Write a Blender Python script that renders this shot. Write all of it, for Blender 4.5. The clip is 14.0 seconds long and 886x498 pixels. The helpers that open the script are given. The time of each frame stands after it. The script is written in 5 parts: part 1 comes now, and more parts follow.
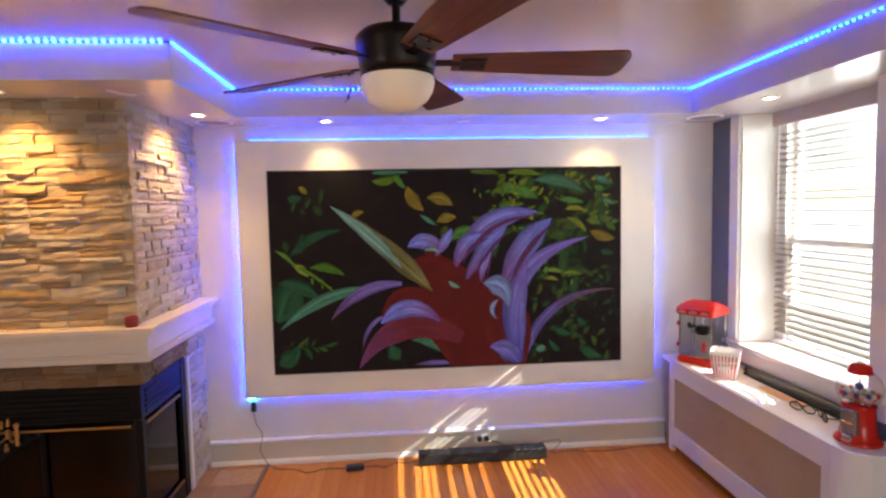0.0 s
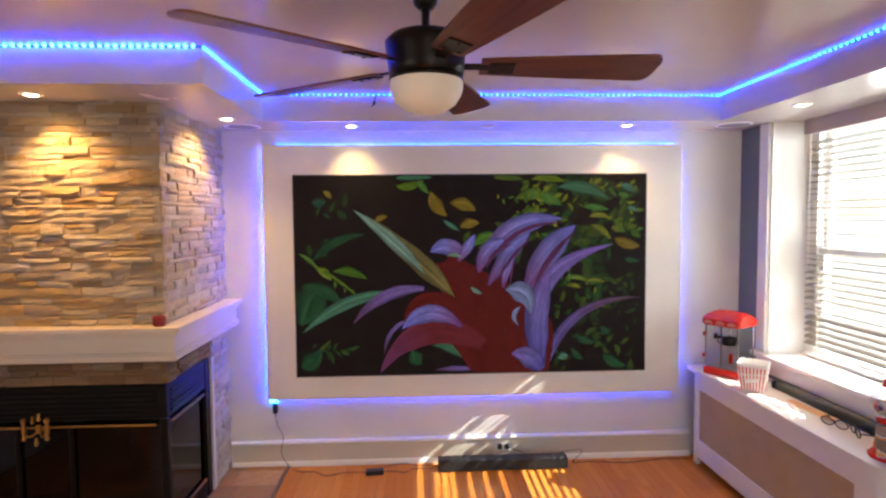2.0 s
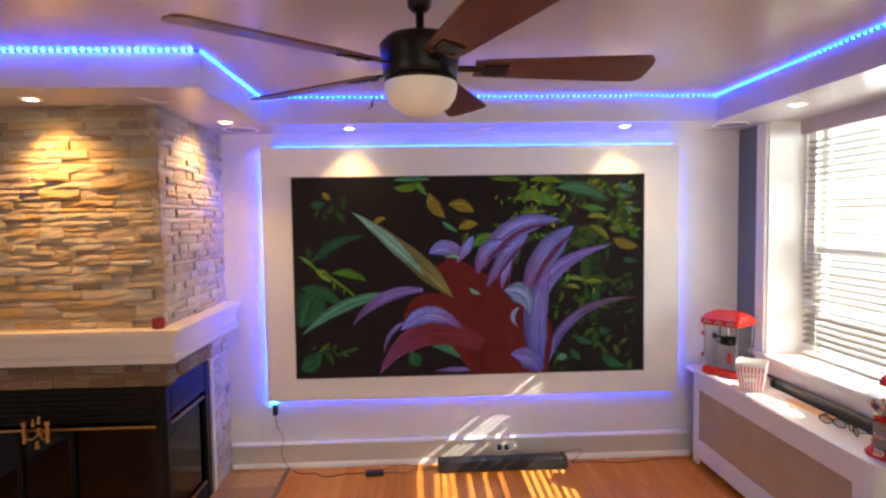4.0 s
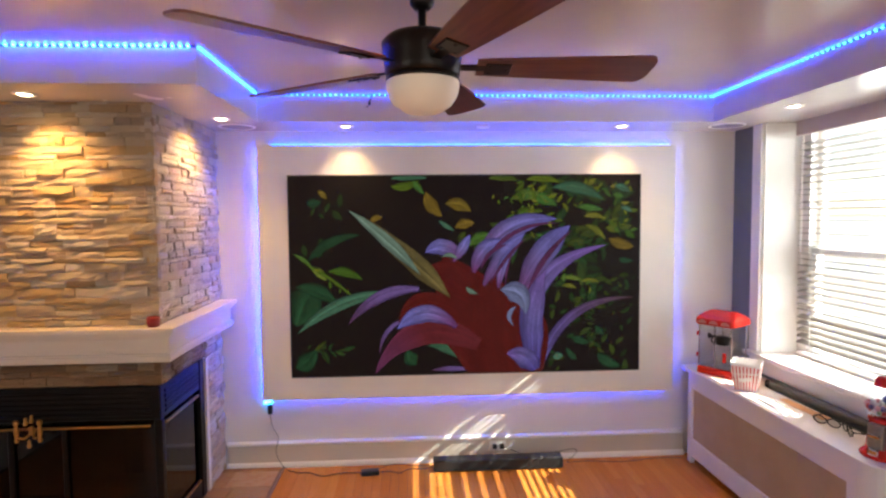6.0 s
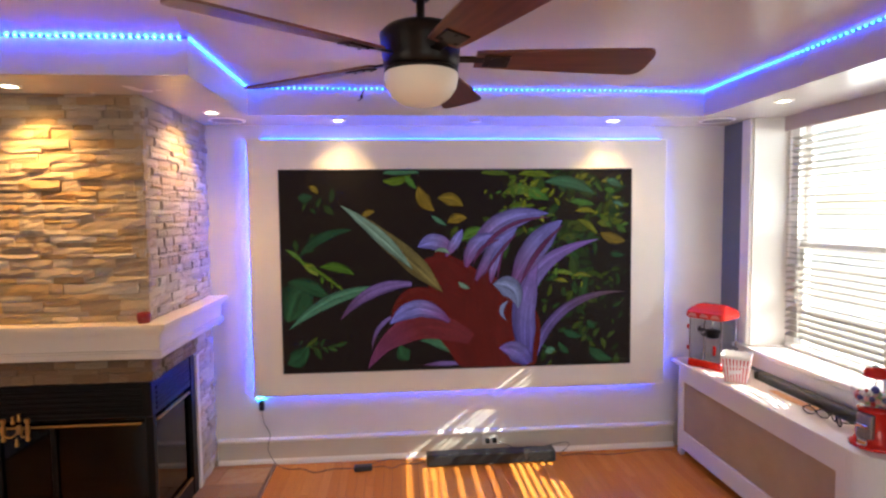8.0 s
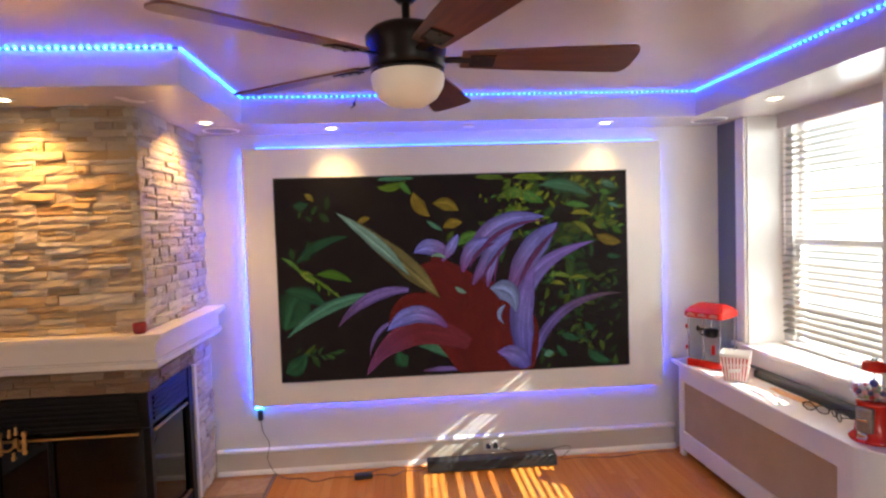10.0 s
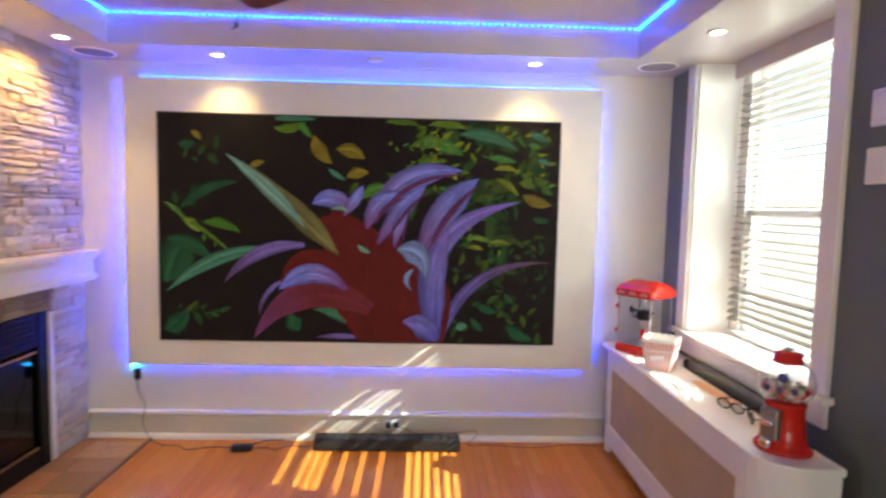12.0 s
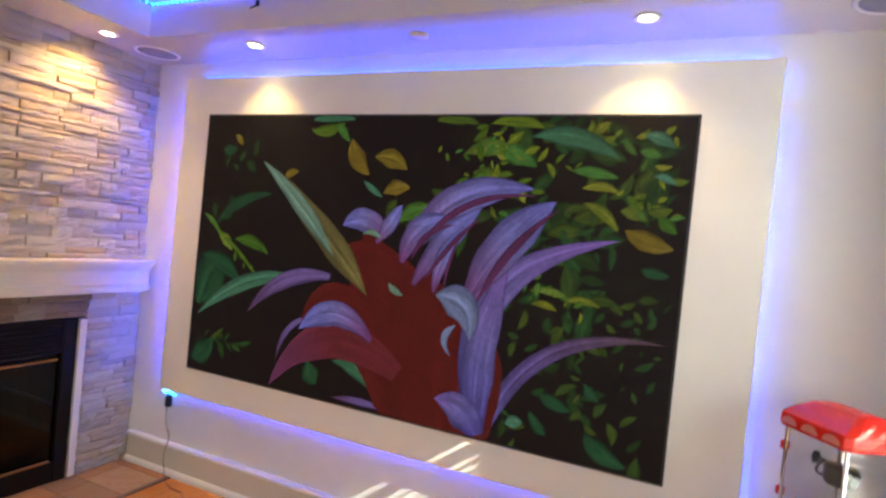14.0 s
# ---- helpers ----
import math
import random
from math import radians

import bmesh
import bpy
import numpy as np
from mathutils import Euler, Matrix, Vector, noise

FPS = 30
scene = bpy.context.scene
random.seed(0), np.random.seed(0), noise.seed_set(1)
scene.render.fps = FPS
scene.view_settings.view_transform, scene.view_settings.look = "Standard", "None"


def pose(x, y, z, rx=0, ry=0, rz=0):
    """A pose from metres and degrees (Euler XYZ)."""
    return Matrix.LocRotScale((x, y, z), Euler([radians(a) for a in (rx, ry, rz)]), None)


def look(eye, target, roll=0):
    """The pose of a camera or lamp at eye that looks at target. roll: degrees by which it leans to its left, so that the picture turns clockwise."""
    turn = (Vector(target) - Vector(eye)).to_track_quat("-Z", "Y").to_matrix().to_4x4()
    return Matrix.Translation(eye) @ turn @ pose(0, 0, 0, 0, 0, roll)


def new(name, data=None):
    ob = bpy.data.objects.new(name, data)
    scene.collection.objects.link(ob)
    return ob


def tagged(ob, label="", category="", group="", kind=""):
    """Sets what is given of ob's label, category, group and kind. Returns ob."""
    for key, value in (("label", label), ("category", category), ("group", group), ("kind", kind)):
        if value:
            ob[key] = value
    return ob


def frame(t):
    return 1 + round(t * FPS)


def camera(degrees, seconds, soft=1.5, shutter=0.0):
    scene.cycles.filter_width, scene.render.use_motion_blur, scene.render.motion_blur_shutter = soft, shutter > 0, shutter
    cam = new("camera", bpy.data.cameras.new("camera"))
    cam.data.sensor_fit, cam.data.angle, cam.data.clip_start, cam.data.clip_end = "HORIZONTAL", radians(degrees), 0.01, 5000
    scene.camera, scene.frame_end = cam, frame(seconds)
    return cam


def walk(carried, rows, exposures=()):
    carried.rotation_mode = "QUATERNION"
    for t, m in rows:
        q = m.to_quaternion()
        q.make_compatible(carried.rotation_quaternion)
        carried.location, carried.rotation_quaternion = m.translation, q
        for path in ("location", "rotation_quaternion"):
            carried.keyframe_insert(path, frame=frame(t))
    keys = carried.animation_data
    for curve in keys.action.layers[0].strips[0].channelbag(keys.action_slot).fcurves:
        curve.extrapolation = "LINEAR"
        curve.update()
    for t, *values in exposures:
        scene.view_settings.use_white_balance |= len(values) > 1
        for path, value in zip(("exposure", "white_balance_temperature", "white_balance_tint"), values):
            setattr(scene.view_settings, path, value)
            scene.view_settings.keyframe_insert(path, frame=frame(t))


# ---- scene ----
cam = camera(77.2, 14.0, soft=2.4, shutter=0.5)
PATH = [
    (0, (-0.092, -0.22, 1.737), (0.069, 1.769, 1.6), -1.2),
    (0.5, (-0.084, -0.222, 1.722), (0.07, 1.768, 1.587), -0.1),
    (1, (-0.113, -0.202, 1.714), (0.046, 1.788, 1.585), -0.1),
    (1.5, (-0.084, -0.206, 1.714), (0.052, 1.786, 1.593), -0.4),
    (2, (-0.111, -0.218, 1.725), (-0.021, 1.777, 1.615), -0.5),
    (2.5, (-0.109, -0.222, 1.743), (-0.019, 1.772, 1.633), -1.7),
    (3, (-0.093, -0.236, 1.734), (-0.01, 1.759, 1.63), -1.2),
    (5.5, (-0.102, -0.218, 1.72), (-0.007, 1.776, 1.613), -0.5),
    (6, (-0.118, -0.221, 1.725), (-0.007, 1.773, 1.616), -0.5),
    (6.5, (-0.109, -0.226, 1.732), (0.008, 1.767, 1.619), -0.5),
    (7, (-0.094, -0.22, 1.738), (0.027, 1.773, 1.614), -0.6),
    (7.5, (-0.117, -0.225, 1.728), (0.012, 1.766, 1.598), -0.1),
    (8, (-0.154, -0.212, 1.715), (0.003, 1.778, 1.592), -0.6),
    (10.5, (-0.094, -0.219, 1.657), (0.04, 1.775, 1.57), -2.5),
    (11, (0.06, -0.165, 1.546), (0.075, 1.833, 1.45), -3.0),
    (11.5, (0.371, -0.041, 1.448), (0.315, 1.951, 1.279), -0.5),
    (12, (0.658, 0.174, 1.495), (0.726, 2.167, 1.344), 1.3),
    (12.2, (0.867, 0.274, 1.461), (0.791, 2.269, 1.338), 1.8),
    (12.4, (1.001, 0.398, 1.475), (0.64, 2.362, 1.361), 0.6),
    (12.5, (1.041, 0.468, 1.483), (0.622, 2.421, 1.367), 0.8),
    (12.6, (1.063, 0.523, 1.504), (0.624, 2.47, 1.374), 0.2),
    (13, (1.219, 0.838, 1.455), (0.657, 2.754, 1.337), 2.5),
    (13.5, (1.386, 1.211, 1.449), (0.605, 3.05, 1.352), 2.8),
    (14, (1.481, 1.353, 1.471), (0.679, 3.185, 1.44), 5.7),
]
EXPOSURE = 2.33
walk(cam, [(t, look(eye, target, roll)) for t, eye, target, roll in PATH],
     [(0, EXPOSURE, 6500, 3), (10.4, EXPOSURE, 6500, 3), (11.8, EXPOSURE + 0.10, 6500, -5), (14, EXPOSURE + 0.10, 6500, -5)])

# ---- plan, in metres ----
WALL_Y, RIGHT_X, LEFT_X, REAR_Y = 3.65, 2.19, -3.0, -3.4
SOFFIT_Z, CEIL_Z = 2.328, 2.493
TRAY_L, TRAY_R, TRAY_B, TRAY_STEP = -1.055, 1.815, 3.265, 2.315
STONE_X, STONE_Y = -1.43, 2.70
OPEN_Y0, OPEN_Y1, SILL_Z, HEAD_Z = 2.25, 3.31, 0.79, 2.34
BLIND_X = 2.41

# ---- world and sun ----
SUN = Vector((-1.0, 0.25, -0.76)).normalized()
world = bpy.data.worlds.new("world")
scene.world = world
world.use_nodes = True
wn = world.node_tree.nodes
sky = wn.new("ShaderNodeTexSky")
sky.sky_type, sky.sun_disc = "NISHITA", False
sky.sun_elevation = math.asin(-SUN.z)
sky.sun_rotation = math.atan2(-SUN.x, -SUN.y)
world.node_tree.links.new(sky.outputs[0], wn["Background"].inputs[0])
wn["Background"].inputs[1].default_value = 0.09

sun = new("sun", bpy.data.lights.new("sun", "SUN"))
sun.data.energy, sun.data.angle, sun.data.color = 5.0, radians(0.5), (1.0, 0.95, 0.86)
sun.matrix_world = Matrix.Translation((6, 2, 6)) @ SUN.to_track_quat("-Z", "Y").to_matrix().to_4x4()


def area(name, place, way, sx, sy, power, color):
    """A rectangular lamp at place that shines along way."""
    d = bpy.data.lights.new(name, "AREA")
    d.shape, d.size, d.size_y, d.energy, d.color = "RECTANGLE", sx, sy, power, color
    ob = new(name, d)
    ob.matrix_world = Matrix.Translation(place) @ Vector(way).to_track_quat("-Z", "Y").to_matrix().to_4x4()
    return ob


# sky lamps outside the window's glass, then three added fills in unseen openings
area("window_daylight", (3.0, 2.62, 2.60), (-0.8, 0.25, -0.75), 1.2, 0.55, 13.0, (0.98, 0.98, 1.0))
area("window_skylight", (2.70, 2.72, 1.56), (-1, 0.3, -0.12), 1.1, 1.5, 8.5, (0.97, 0.98, 1.0))
area("rear_fill", (1.15, REAR_Y - 0.1, 1.4), (0.15, 1, -0.30), 1.6, 1.6, 5.2, (0.96, 0.98, 0.96))
area("side_fill", (LEFT_X - 0.1, -1.2, 1.3), (1, 0.8, -0.40), 1.2, 1.7, 2.9, (1.0, 0.95, 0.84))
area("east_fill", (RIGHT_X + 0.12, -0.8, 1.5), (-1, 0.4, -0.40), 0.8, 1.4, 1.1, (1.0, 0.94, 0.88))


# ---- materials ----
class Mat:
    """Short hand for node materials."""

    def __init__(self, name, rough=0.5, metal=0.0, spec=0.5):
        self.m = bpy.data.materials.new(name)
        self.m.use_nodes = True
        self.t = self.m.node_tree
        self.b = self.t.nodes["Principled BSDF"]
        self.b.inputs["Roughness"].default_value = rough
        self.b.inputs["Metallic"].default_value = metal
        self.b.inputs["Specular IOR Level"].default_value = spec

    def node(self, kind, **values):
        n = self.t.nodes.new(kind)
        for key, v in values.items():
            n.inputs[key.replace("_", " ")].default_value = v
        return n

    def link(self, a, b):
        self.t.links.new(a, b)

    def coords(self, scale=(1, 1, 1), source="Object"):
        tc, mp = self.node("ShaderNodeTexCoord"), self.node("ShaderNodeMapping")
        mp.inputs["Scale"].default_value = scale
        mp.inputs["Location"].default_value = (3.37, 7.71, 1.93)
        self.link(tc.outputs[source], mp.inputs[0])
        return mp.outputs[0]

    def noise(self, vec, scale, detail=4.0, rough=0.55):
        n = self.node("ShaderNodeTexNoise", Scale=scale, Detail=detail, Roughness=rough)
        self.link(vec, n.inputs["Vector"])
        return n.outputs["Fac"]

    def ramp(self, fac, stops):
        r = self.node("ShaderNodeValToRGB")
        e = r.color_ramp.elements
        while len(e) < len(stops):
            e.new(0.5)
        for el, (p, c) in zip(e, stops):
            el.position, el.color = p, (*c, 1)
        self.link(fac, r.inputs[0])
        return r.outputs[0]

    def mix(self, fac, a, b, kind="MIX"):
        n = self.node("ShaderNodeMix")
        n.data_type, n.blend_type = "RGBA", kind
        for v, i in ((fac, 0), (a, 6), (b, 7)):
            if isinstance(v, (int, float)):
                n.inputs[i].default_value = v
            elif isinstance(v, tuple):
                n.inputs[i].default_value = (*v, 1)
            else:
                self.link(v, n.inputs[i])
        return n.outputs[2]

    def color(self, out):
        if isinstance(out, tuple):
            self.b.inputs["Base Color"].default_value = (*out, 1)
        else:
            self.link(out, self.b.inputs["Base Color"])
        return self

    def bump(self, fac, strength=0.2, dist=0.01):
        n = self.node("ShaderNodeBump", Strength=strength, Distance=dist)
        self.link(fac, n.inputs["Height"])
        self.link(n.outputs[0], self.b.inputs["Normal"])
        return self

    def roughness(self, fac, lo, hi):
        n = self.node("ShaderNodeMapRange", To_Min=lo, To_Max=hi)
        self.link(fac, n.inputs["Value"])
        self.link(n.outputs[0], self.b.inputs["Roughness"])
        return self


def paint(name, c, rough=0.5, grain=220, strength=0.06, vary=0.05, source="Object"):
    """Wall or wood paint with a roller's grain and faint unevenness."""
    k = Mat(name, rough)
    v = k.coords(source=source)
    big, fine = k.noise(v, 1.7, 3), k.noise(v, grain, 2)
    lo, hi = tuple(x * (1 - vary) for x in c), tuple(min(1, x * (1 + vary)) for x in c)
    k.color(k.ramp(big, [(0.3, lo), (0.7, hi)])).bump(fine, strength, 0.002).roughness(big, rough - 0.06, rough + 0.08)
    return k.m


def plain(name, c, rough=0.4, metal=0.0, vary=0.12, grain=60, strength=0.0, spec=0.5):
    k = Mat(name, rough, metal, spec)
    v = k.coords()
    f = k.noise(v, grain, 4)
    k.color(k.ramp(f, [(0.25, tuple(x * (1 - vary) for x in c)), (0.75, tuple(min(1, x * (1 + vary)) for x in c))]))
    k.roughness(k.noise(v, grain * 0.4, 3), max(0.02, rough - 0.08), rough + 0.1)
    if strength:
        k.bump(f, strength, 0.002)
    return k.m


def glowing(name, c, strength, base=(0.8, 0.8, 0.8)):
    k = Mat(name, 0.4)
    k.color(base)
    k.b.inputs["Emission Color"].default_value = (*c, 1)
    k.b.inputs["Emission Strength"].default_value = strength
    return k.m


def clear(name, c=(1, 1, 1), rough=0.02, low=0.04, high=0.55):
    """Thin clear sheet: mostly see-through, with a gloss that grows towards the grazing view."""
    m = bpy.data.materials.new(name)
    m.use_nodes = True
    t = m.node_tree
    t.nodes.clear()
    out, mix = t.nodes.new("ShaderNodeOutputMaterial"), t.nodes.new("ShaderNodeMixShader")
    tr, gl, fr = t.nodes.new("ShaderNodeBsdfTransparent"), t.nodes.new("ShaderNodeBsdfGlossy"), t.nodes.new("ShaderNodeLayerWeight")
    pw, mr = t.nodes.new("ShaderNodeMath"), t.nodes.new("ShaderNodeMapRange")
    pw.operation = "POWER"
    pw.inputs[1].default_value = 4.0
    mr.inputs["To Min"].default_value, mr.inputs["To Max"].default_value = low, high
    tr.inputs[0].default_value, gl.inputs["Roughness"].default_value, fr.inputs[0].default_value = (*c, 1), rough, 0.5
    t.links.new(fr.outputs["Facing"], pw.inputs[0]), t.links.new(pw.outputs[0], mr.inputs["Value"])
    t.links.new(mr.outputs[0], mix.inputs[0]), t.links.new(tr.outputs[0], mix.inputs[1]), t.links.new(gl.outputs[0], mix.inputs[2])
    t.links.new(mix.outputs[0], out.inputs[0])
    return m


# browner than the ledge stone: shade under the mantel is put into the tones
def lintel_material():
    k = Mat("shaded_lintel_stone", 0.7)
    v = k.coords()
    rnd = k.node("ShaderNodeObjectInfo").outputs["Random"]
    tone = k.ramp(rnd, [(0.0, (0.24, 0.13, 0.06)), (0.35, (0.33, 0.21, 0.11)), (0.7, (0.19, 0.11, 0.06)), (1.0, (0.36, 0.27, 0.18))])
    fine = k.noise(v, 70, 5, 0.7)
    c = k.mix(k.ramp(fine, [(0.4, (0, 0, 0)), (0.8, (0.6, 0.6, 0.6))]), tone, (0.12, 0.08, 0.05))
    k.color(c).bump(fine, 0.6, 0.01).roughness(fine, 0.55, 0.85)
    return k.m


def stone_material(name, tones, film):
    """Split ledge stone: a tone for each block, an iron film over part of it, and dark pits."""
    k = Mat(name, 0.75)
    v = k.coords()
    rnd = k.node("ShaderNodeObjectInfo").outputs["Random"]
    tone = k.ramp(rnd, [(i / (len(tones) - 1), c) for i, c in enumerate(tones)])
    veins, fine = k.noise(v, 9, 6, 0.65), k.noise(v, 90, 5, 0.7)
    c = k.mix(k.ramp(veins, [(0.35, (0, 0, 0)), (0.75, (0.55, 0.55, 0.55))]), tone, film)
    c = k.mix(k.ramp(fine, [(0.4, (0, 0, 0)), (0.8, (0.5, 0.5, 0.5))]), c, tuple(x * 0.35 for x in film))
    k.color(c).bump(k.mix(0.5, veins, fine), 0.7, 0.012).roughness(fine, 0.6, 0.9)
    return k.m


def wood_floor_material():
    k = Mat("oak_strip", 0.2, spec=0.45)
    v = k.coords((1, 1, 1))
    rnd = k.node("ShaderNodeObjectInfo").outputs["Random"]
    isl = k.node("ShaderNodeNewGeometry").outputs["Random Per Island"]
    add = k.node("ShaderNodeMath")
    k.link(rnd, add.inputs[0]), k.link(isl, add.inputs[1])
    fr = k.node("ShaderNodeMath")
    fr.operation = "FRACT"
    k.link(add.outputs[0], fr.inputs[0])
    comb = k.node("ShaderNodeCombineXYZ")
    k.link(fr.outputs[0], comb.inputs[2])
    sc = k.node("ShaderNodeVectorMath")
    sc.operation = "MULTIPLY_ADD"
    sc.inputs[1].default_value = (38, 2.2, 1)
    k.link(v, sc.inputs[0])
    mul = k.node("ShaderNodeVectorMath")
    mul.operation = "SCALE"
    mul.inputs["Scale"].default_value = 40
    k.link(comb.outputs[0], mul.inputs[0])
    k.link(mul.outputs[0], sc.inputs[2])
    grain = k.noise(sc.outputs[0], 1.0, 6, 0.6)
    tone = k.ramp(fr.outputs[0], [(0, (0.68, 0.24, 0.036)), (0.35, (0.75, 0.29, 0.048)), (0.7, (0.63, 0.21, 0.028)), (1, (0.78, 0.32, 0.060))])
    c = k.mix(k.ramp(grain, [(0.35, (0, 0, 0)), (0.7, (0.6, 0.6, 0.6))]), tone, (0.36, 0.115, 0.025))
    k.color(c).bump(grain, 0.08, 0.002).roughness(k.noise(v, 5, 4), 0.13, 0.30)
    return k.m


def slate_material():
    k = Mat("hearth_slate", 0.5, spec=0.2)
    v = k.coords()
    rnd = k.node("ShaderNodeObjectInfo").outputs["Random"]
    tone = k.ramp(rnd, [(0, (0.36, 0.18, 0.065)), (0.3, (0.50, 0.31, 0.14)), (0.6, (0.30, 0.18, 0.085)), (0.8, (0.52, 0.23, 0.07)), (1, (0.42, 0.27, 0.12))])
    a, f = k.noise(v, 6, 5, 0.6), k.noise(v, 70, 4, 0.6)
    c = k.mix(k.ramp(a, [(0.45, (0, 0, 0)), (0.7, (0.7, 0.7, 0.7))]), tone, (0.42, 0.18, 0.06))
    k.color(c).bump(k.mix(0.4, a, f), 0.6, 0.006).roughness(a, 0.45, 0.7)
    return k.m


def cane_material():
    k = Mat("woven_cane", 0.6)
    v = k.coords()
    w1, w2 = k.node("ShaderNodeTexWave", Scale=70.0, Distortion=0.4), k.node("ShaderNodeTexWave", Scale=70.0, Distortion=0.4)
    w1.bands_direction, w2.bands_direction = "Y", "Z"
    k.link(v, w1.inputs[0]), k.link(v, w2.inputs[0])
    m = k.mix(1.0, w1.outputs[0], w2.outputs[0], "MULTIPLY")
    big = k.noise(v, 5, 3)
    base = k.ramp(big, [(0.3, (0.56, 0.42, 0.26)), (0.7, (0.66, 0.51, 0.33))])
    k.color(k.mix(m, k.mix(0.5, base, (0.30, 0.20, 0.11)), base)).bump(m, 0.4, 0.003)
    return k.m


def blade_material():
    k = Mat("blade_wood", 0.35)
    v = k.coords((4, 40, 40))
    g = k.noise(v, 1.4, 6, 0.6)
    k.color(k.ramp(g, [(0.3, (0.085, 0.026, 0.016)), (0.7, (0.17, 0.055, 0.03))])).bump(g, 0.1, 0.001)
    return k.m


def picture_material(name, stops, gain, root=None, tip=None, flat=False, even=False):
    """Projected light on the screen's grey fabric; the tone varies from shape to shape and along each one."""
    k = Mat(name, 0.7, spec=0.1)
    k.color((0.006, 0.006, 0.0065))
    v = k.coords()
    isl = k.node("ShaderNodeNewGeometry").outputs["Random Per Island"]
    c = k.ramp(isl, stops)
    f, g = k.noise(v, 7, 6, 0.65), k.noise(v, 60, 5, 0.75)
    if flat:
        c = k.mix(k.ramp(f, [(0.48, (0, 0, 0)), (0.72, (1, 1, 1))]), c, stops[-1][1])
    else:
        sep, join = k.node("ShaderNodeSeparateXYZ"), k.node("ShaderNodeCombineXYZ")
        uv = k.node("ShaderNodeTexCoord")
        k.link(uv.outputs["UV"], sep.inputs[0])
        along, across = sep.outputs[0], sep.outputs[1]
        if root:
            c = k.mix(k.ramp(along, [(0.05, (1, 1, 1)), (0.6, (0, 0, 0))]), c, root)
        if tip:
            c = k.mix(k.ramp(along, [(0.45, (0, 0, 0)), (0.95, (1, 1, 1))]), c, tip)
        if not even:
            c = k.mix(1.0, c, k.ramp(across, [(0.0, (0.40, 0.36, 0.42)), (0.30, (0.95, 0.95, 0.95)), (0.48, (1.25, 1.25, 1.3)), (0.56, (0.78, 0.78, 0.78)), (0.80, (1.0, 1.0, 1.0)), (1.0, (0.5, 0.46, 0.5))]), "MULTIPLY")
        scaled = [k.node("ShaderNodeMath") for _ in range(3)]
        for n, (src, w, slot) in zip(scaled, ((along, 2.2, 0), (across, 8.0, 1), (isl, 60.0, 2))):
            n.operation = "MULTIPLY"
            n.inputs[1].default_value = w
            k.link(src, n.inputs[0]), k.link(n.outputs[0], join.inputs[slot])
        low = 0.85 if even else 0.6
        c = k.mix(1.0, c, k.ramp(k.noise(join.outputs[0], 1.0, 4, 0.6), [(0.30, (low, low, low)), (0.5, (0.97, 0.97, 0.97)), (0.72, (1.4, 1.4, 1.4))]), "MULTIPLY")
        c = k.mix(k.ramp(f, [(0.46, (0, 0, 0)), (0.72, (0.35, 0.35, 0.35) if even else (0.6, 0.6, 0.6))]), c, tuple(x * 0.3 for x in stops[0][1]))
    c = k.mix(1.0, c, k.ramp(g, [(0.30, (0.7, 0.7, 0.7)), (0.52, (0.97, 0.97, 0.97)), (0.72, (1.3, 1.28, 1.25))]), "MULTIPLY")
    k.link(c, k.b.inputs["Emission Color"])
    k.b.inputs["Emission Strength"].default_value = gain
    return k.m


WHITE = paint("white_wall_paint", (0.80, 0.77, 0.75), 0.55)
PANEL = paint("panel_paint", (0.80, 0.76, 0.71), 0.6)
# wall white taken darker: the soffit's shade is put into its colour
SOFFIT = paint("shaded_white_paint", (0.66, 0.62, 0.59), 0.24, 160, 0.02)
CEILING = Mat("ceiling_paint", 0.24, spec=0.8)
CEILING.color(CEILING.ramp(CEILING.noise(CEILING.coords(), 1.3, 4), [(0.3, (0.62, 0.545, 0.51)), (0.7, (0.68, 0.60, 0.56))]))
CEILING = CEILING.bump(CEILING.noise(CEILING.coords(), 30, 3), 0.012, 0.002).m
TRIM = paint("trim_gloss_paint", (0.82, 0.79, 0.77), 0.3, 40, 0.03)
BOARD = paint("baseboard_paint", (0.66, 0.60, 0.52), 0.4, 40, 0.03)
BLUE_WALL = paint("blue_grey_paint", (0.135, 0.155, 0.158), 0.55)
MANTEL = paint("mantel_paint", (0.72, 0.615, 0.51), 0.35, 40, 0.03)
TAN_TONES = ((0.60, 0.37, 0.15), (0.66, 0.58, 0.47), (0.43, 0.26, 0.11), (0.74, 0.68, 0.60), (0.58, 0.37, 0.14), (0.34, 0.28, 0.25), (0.64, 0.53, 0.38), (0.50, 0.43, 0.38))
PALE_TONES = ((0.60, 0.43, 0.25), (0.68, 0.62, 0.55), (0.47, 0.36, 0.26), (0.74, 0.70, 0.64), (0.60, 0.44, 0.25), (0.38, 0.34, 0.33), (0.66, 0.57, 0.46), (0.53, 0.48, 0.44))
STONE, PALE_STONE = stone_material("ledge_stone", TAN_TONES, (0.62, 0.45, 0.25)), stone_material("pale_ledge_stone", PALE_TONES, (0.66, 0.51, 0.34))
FLOOR, SLATE, CANE, BLADE = wood_floor_material(), slate_material(), cane_material(), blade_material()
LINTEL = lintel_material()
MORTAR = plain("tan_mortar", (0.25, 0.19, 0.13), 0.9, grain=120, strength=0.4)
GROUT = plain("dark_mortar", (0.13, 0.10, 0.08), 0.9, grain=120, strength=0.4)
SUBFLOOR = plain("floor_joint", (0.06, 0.022, 0.01), 0.7)
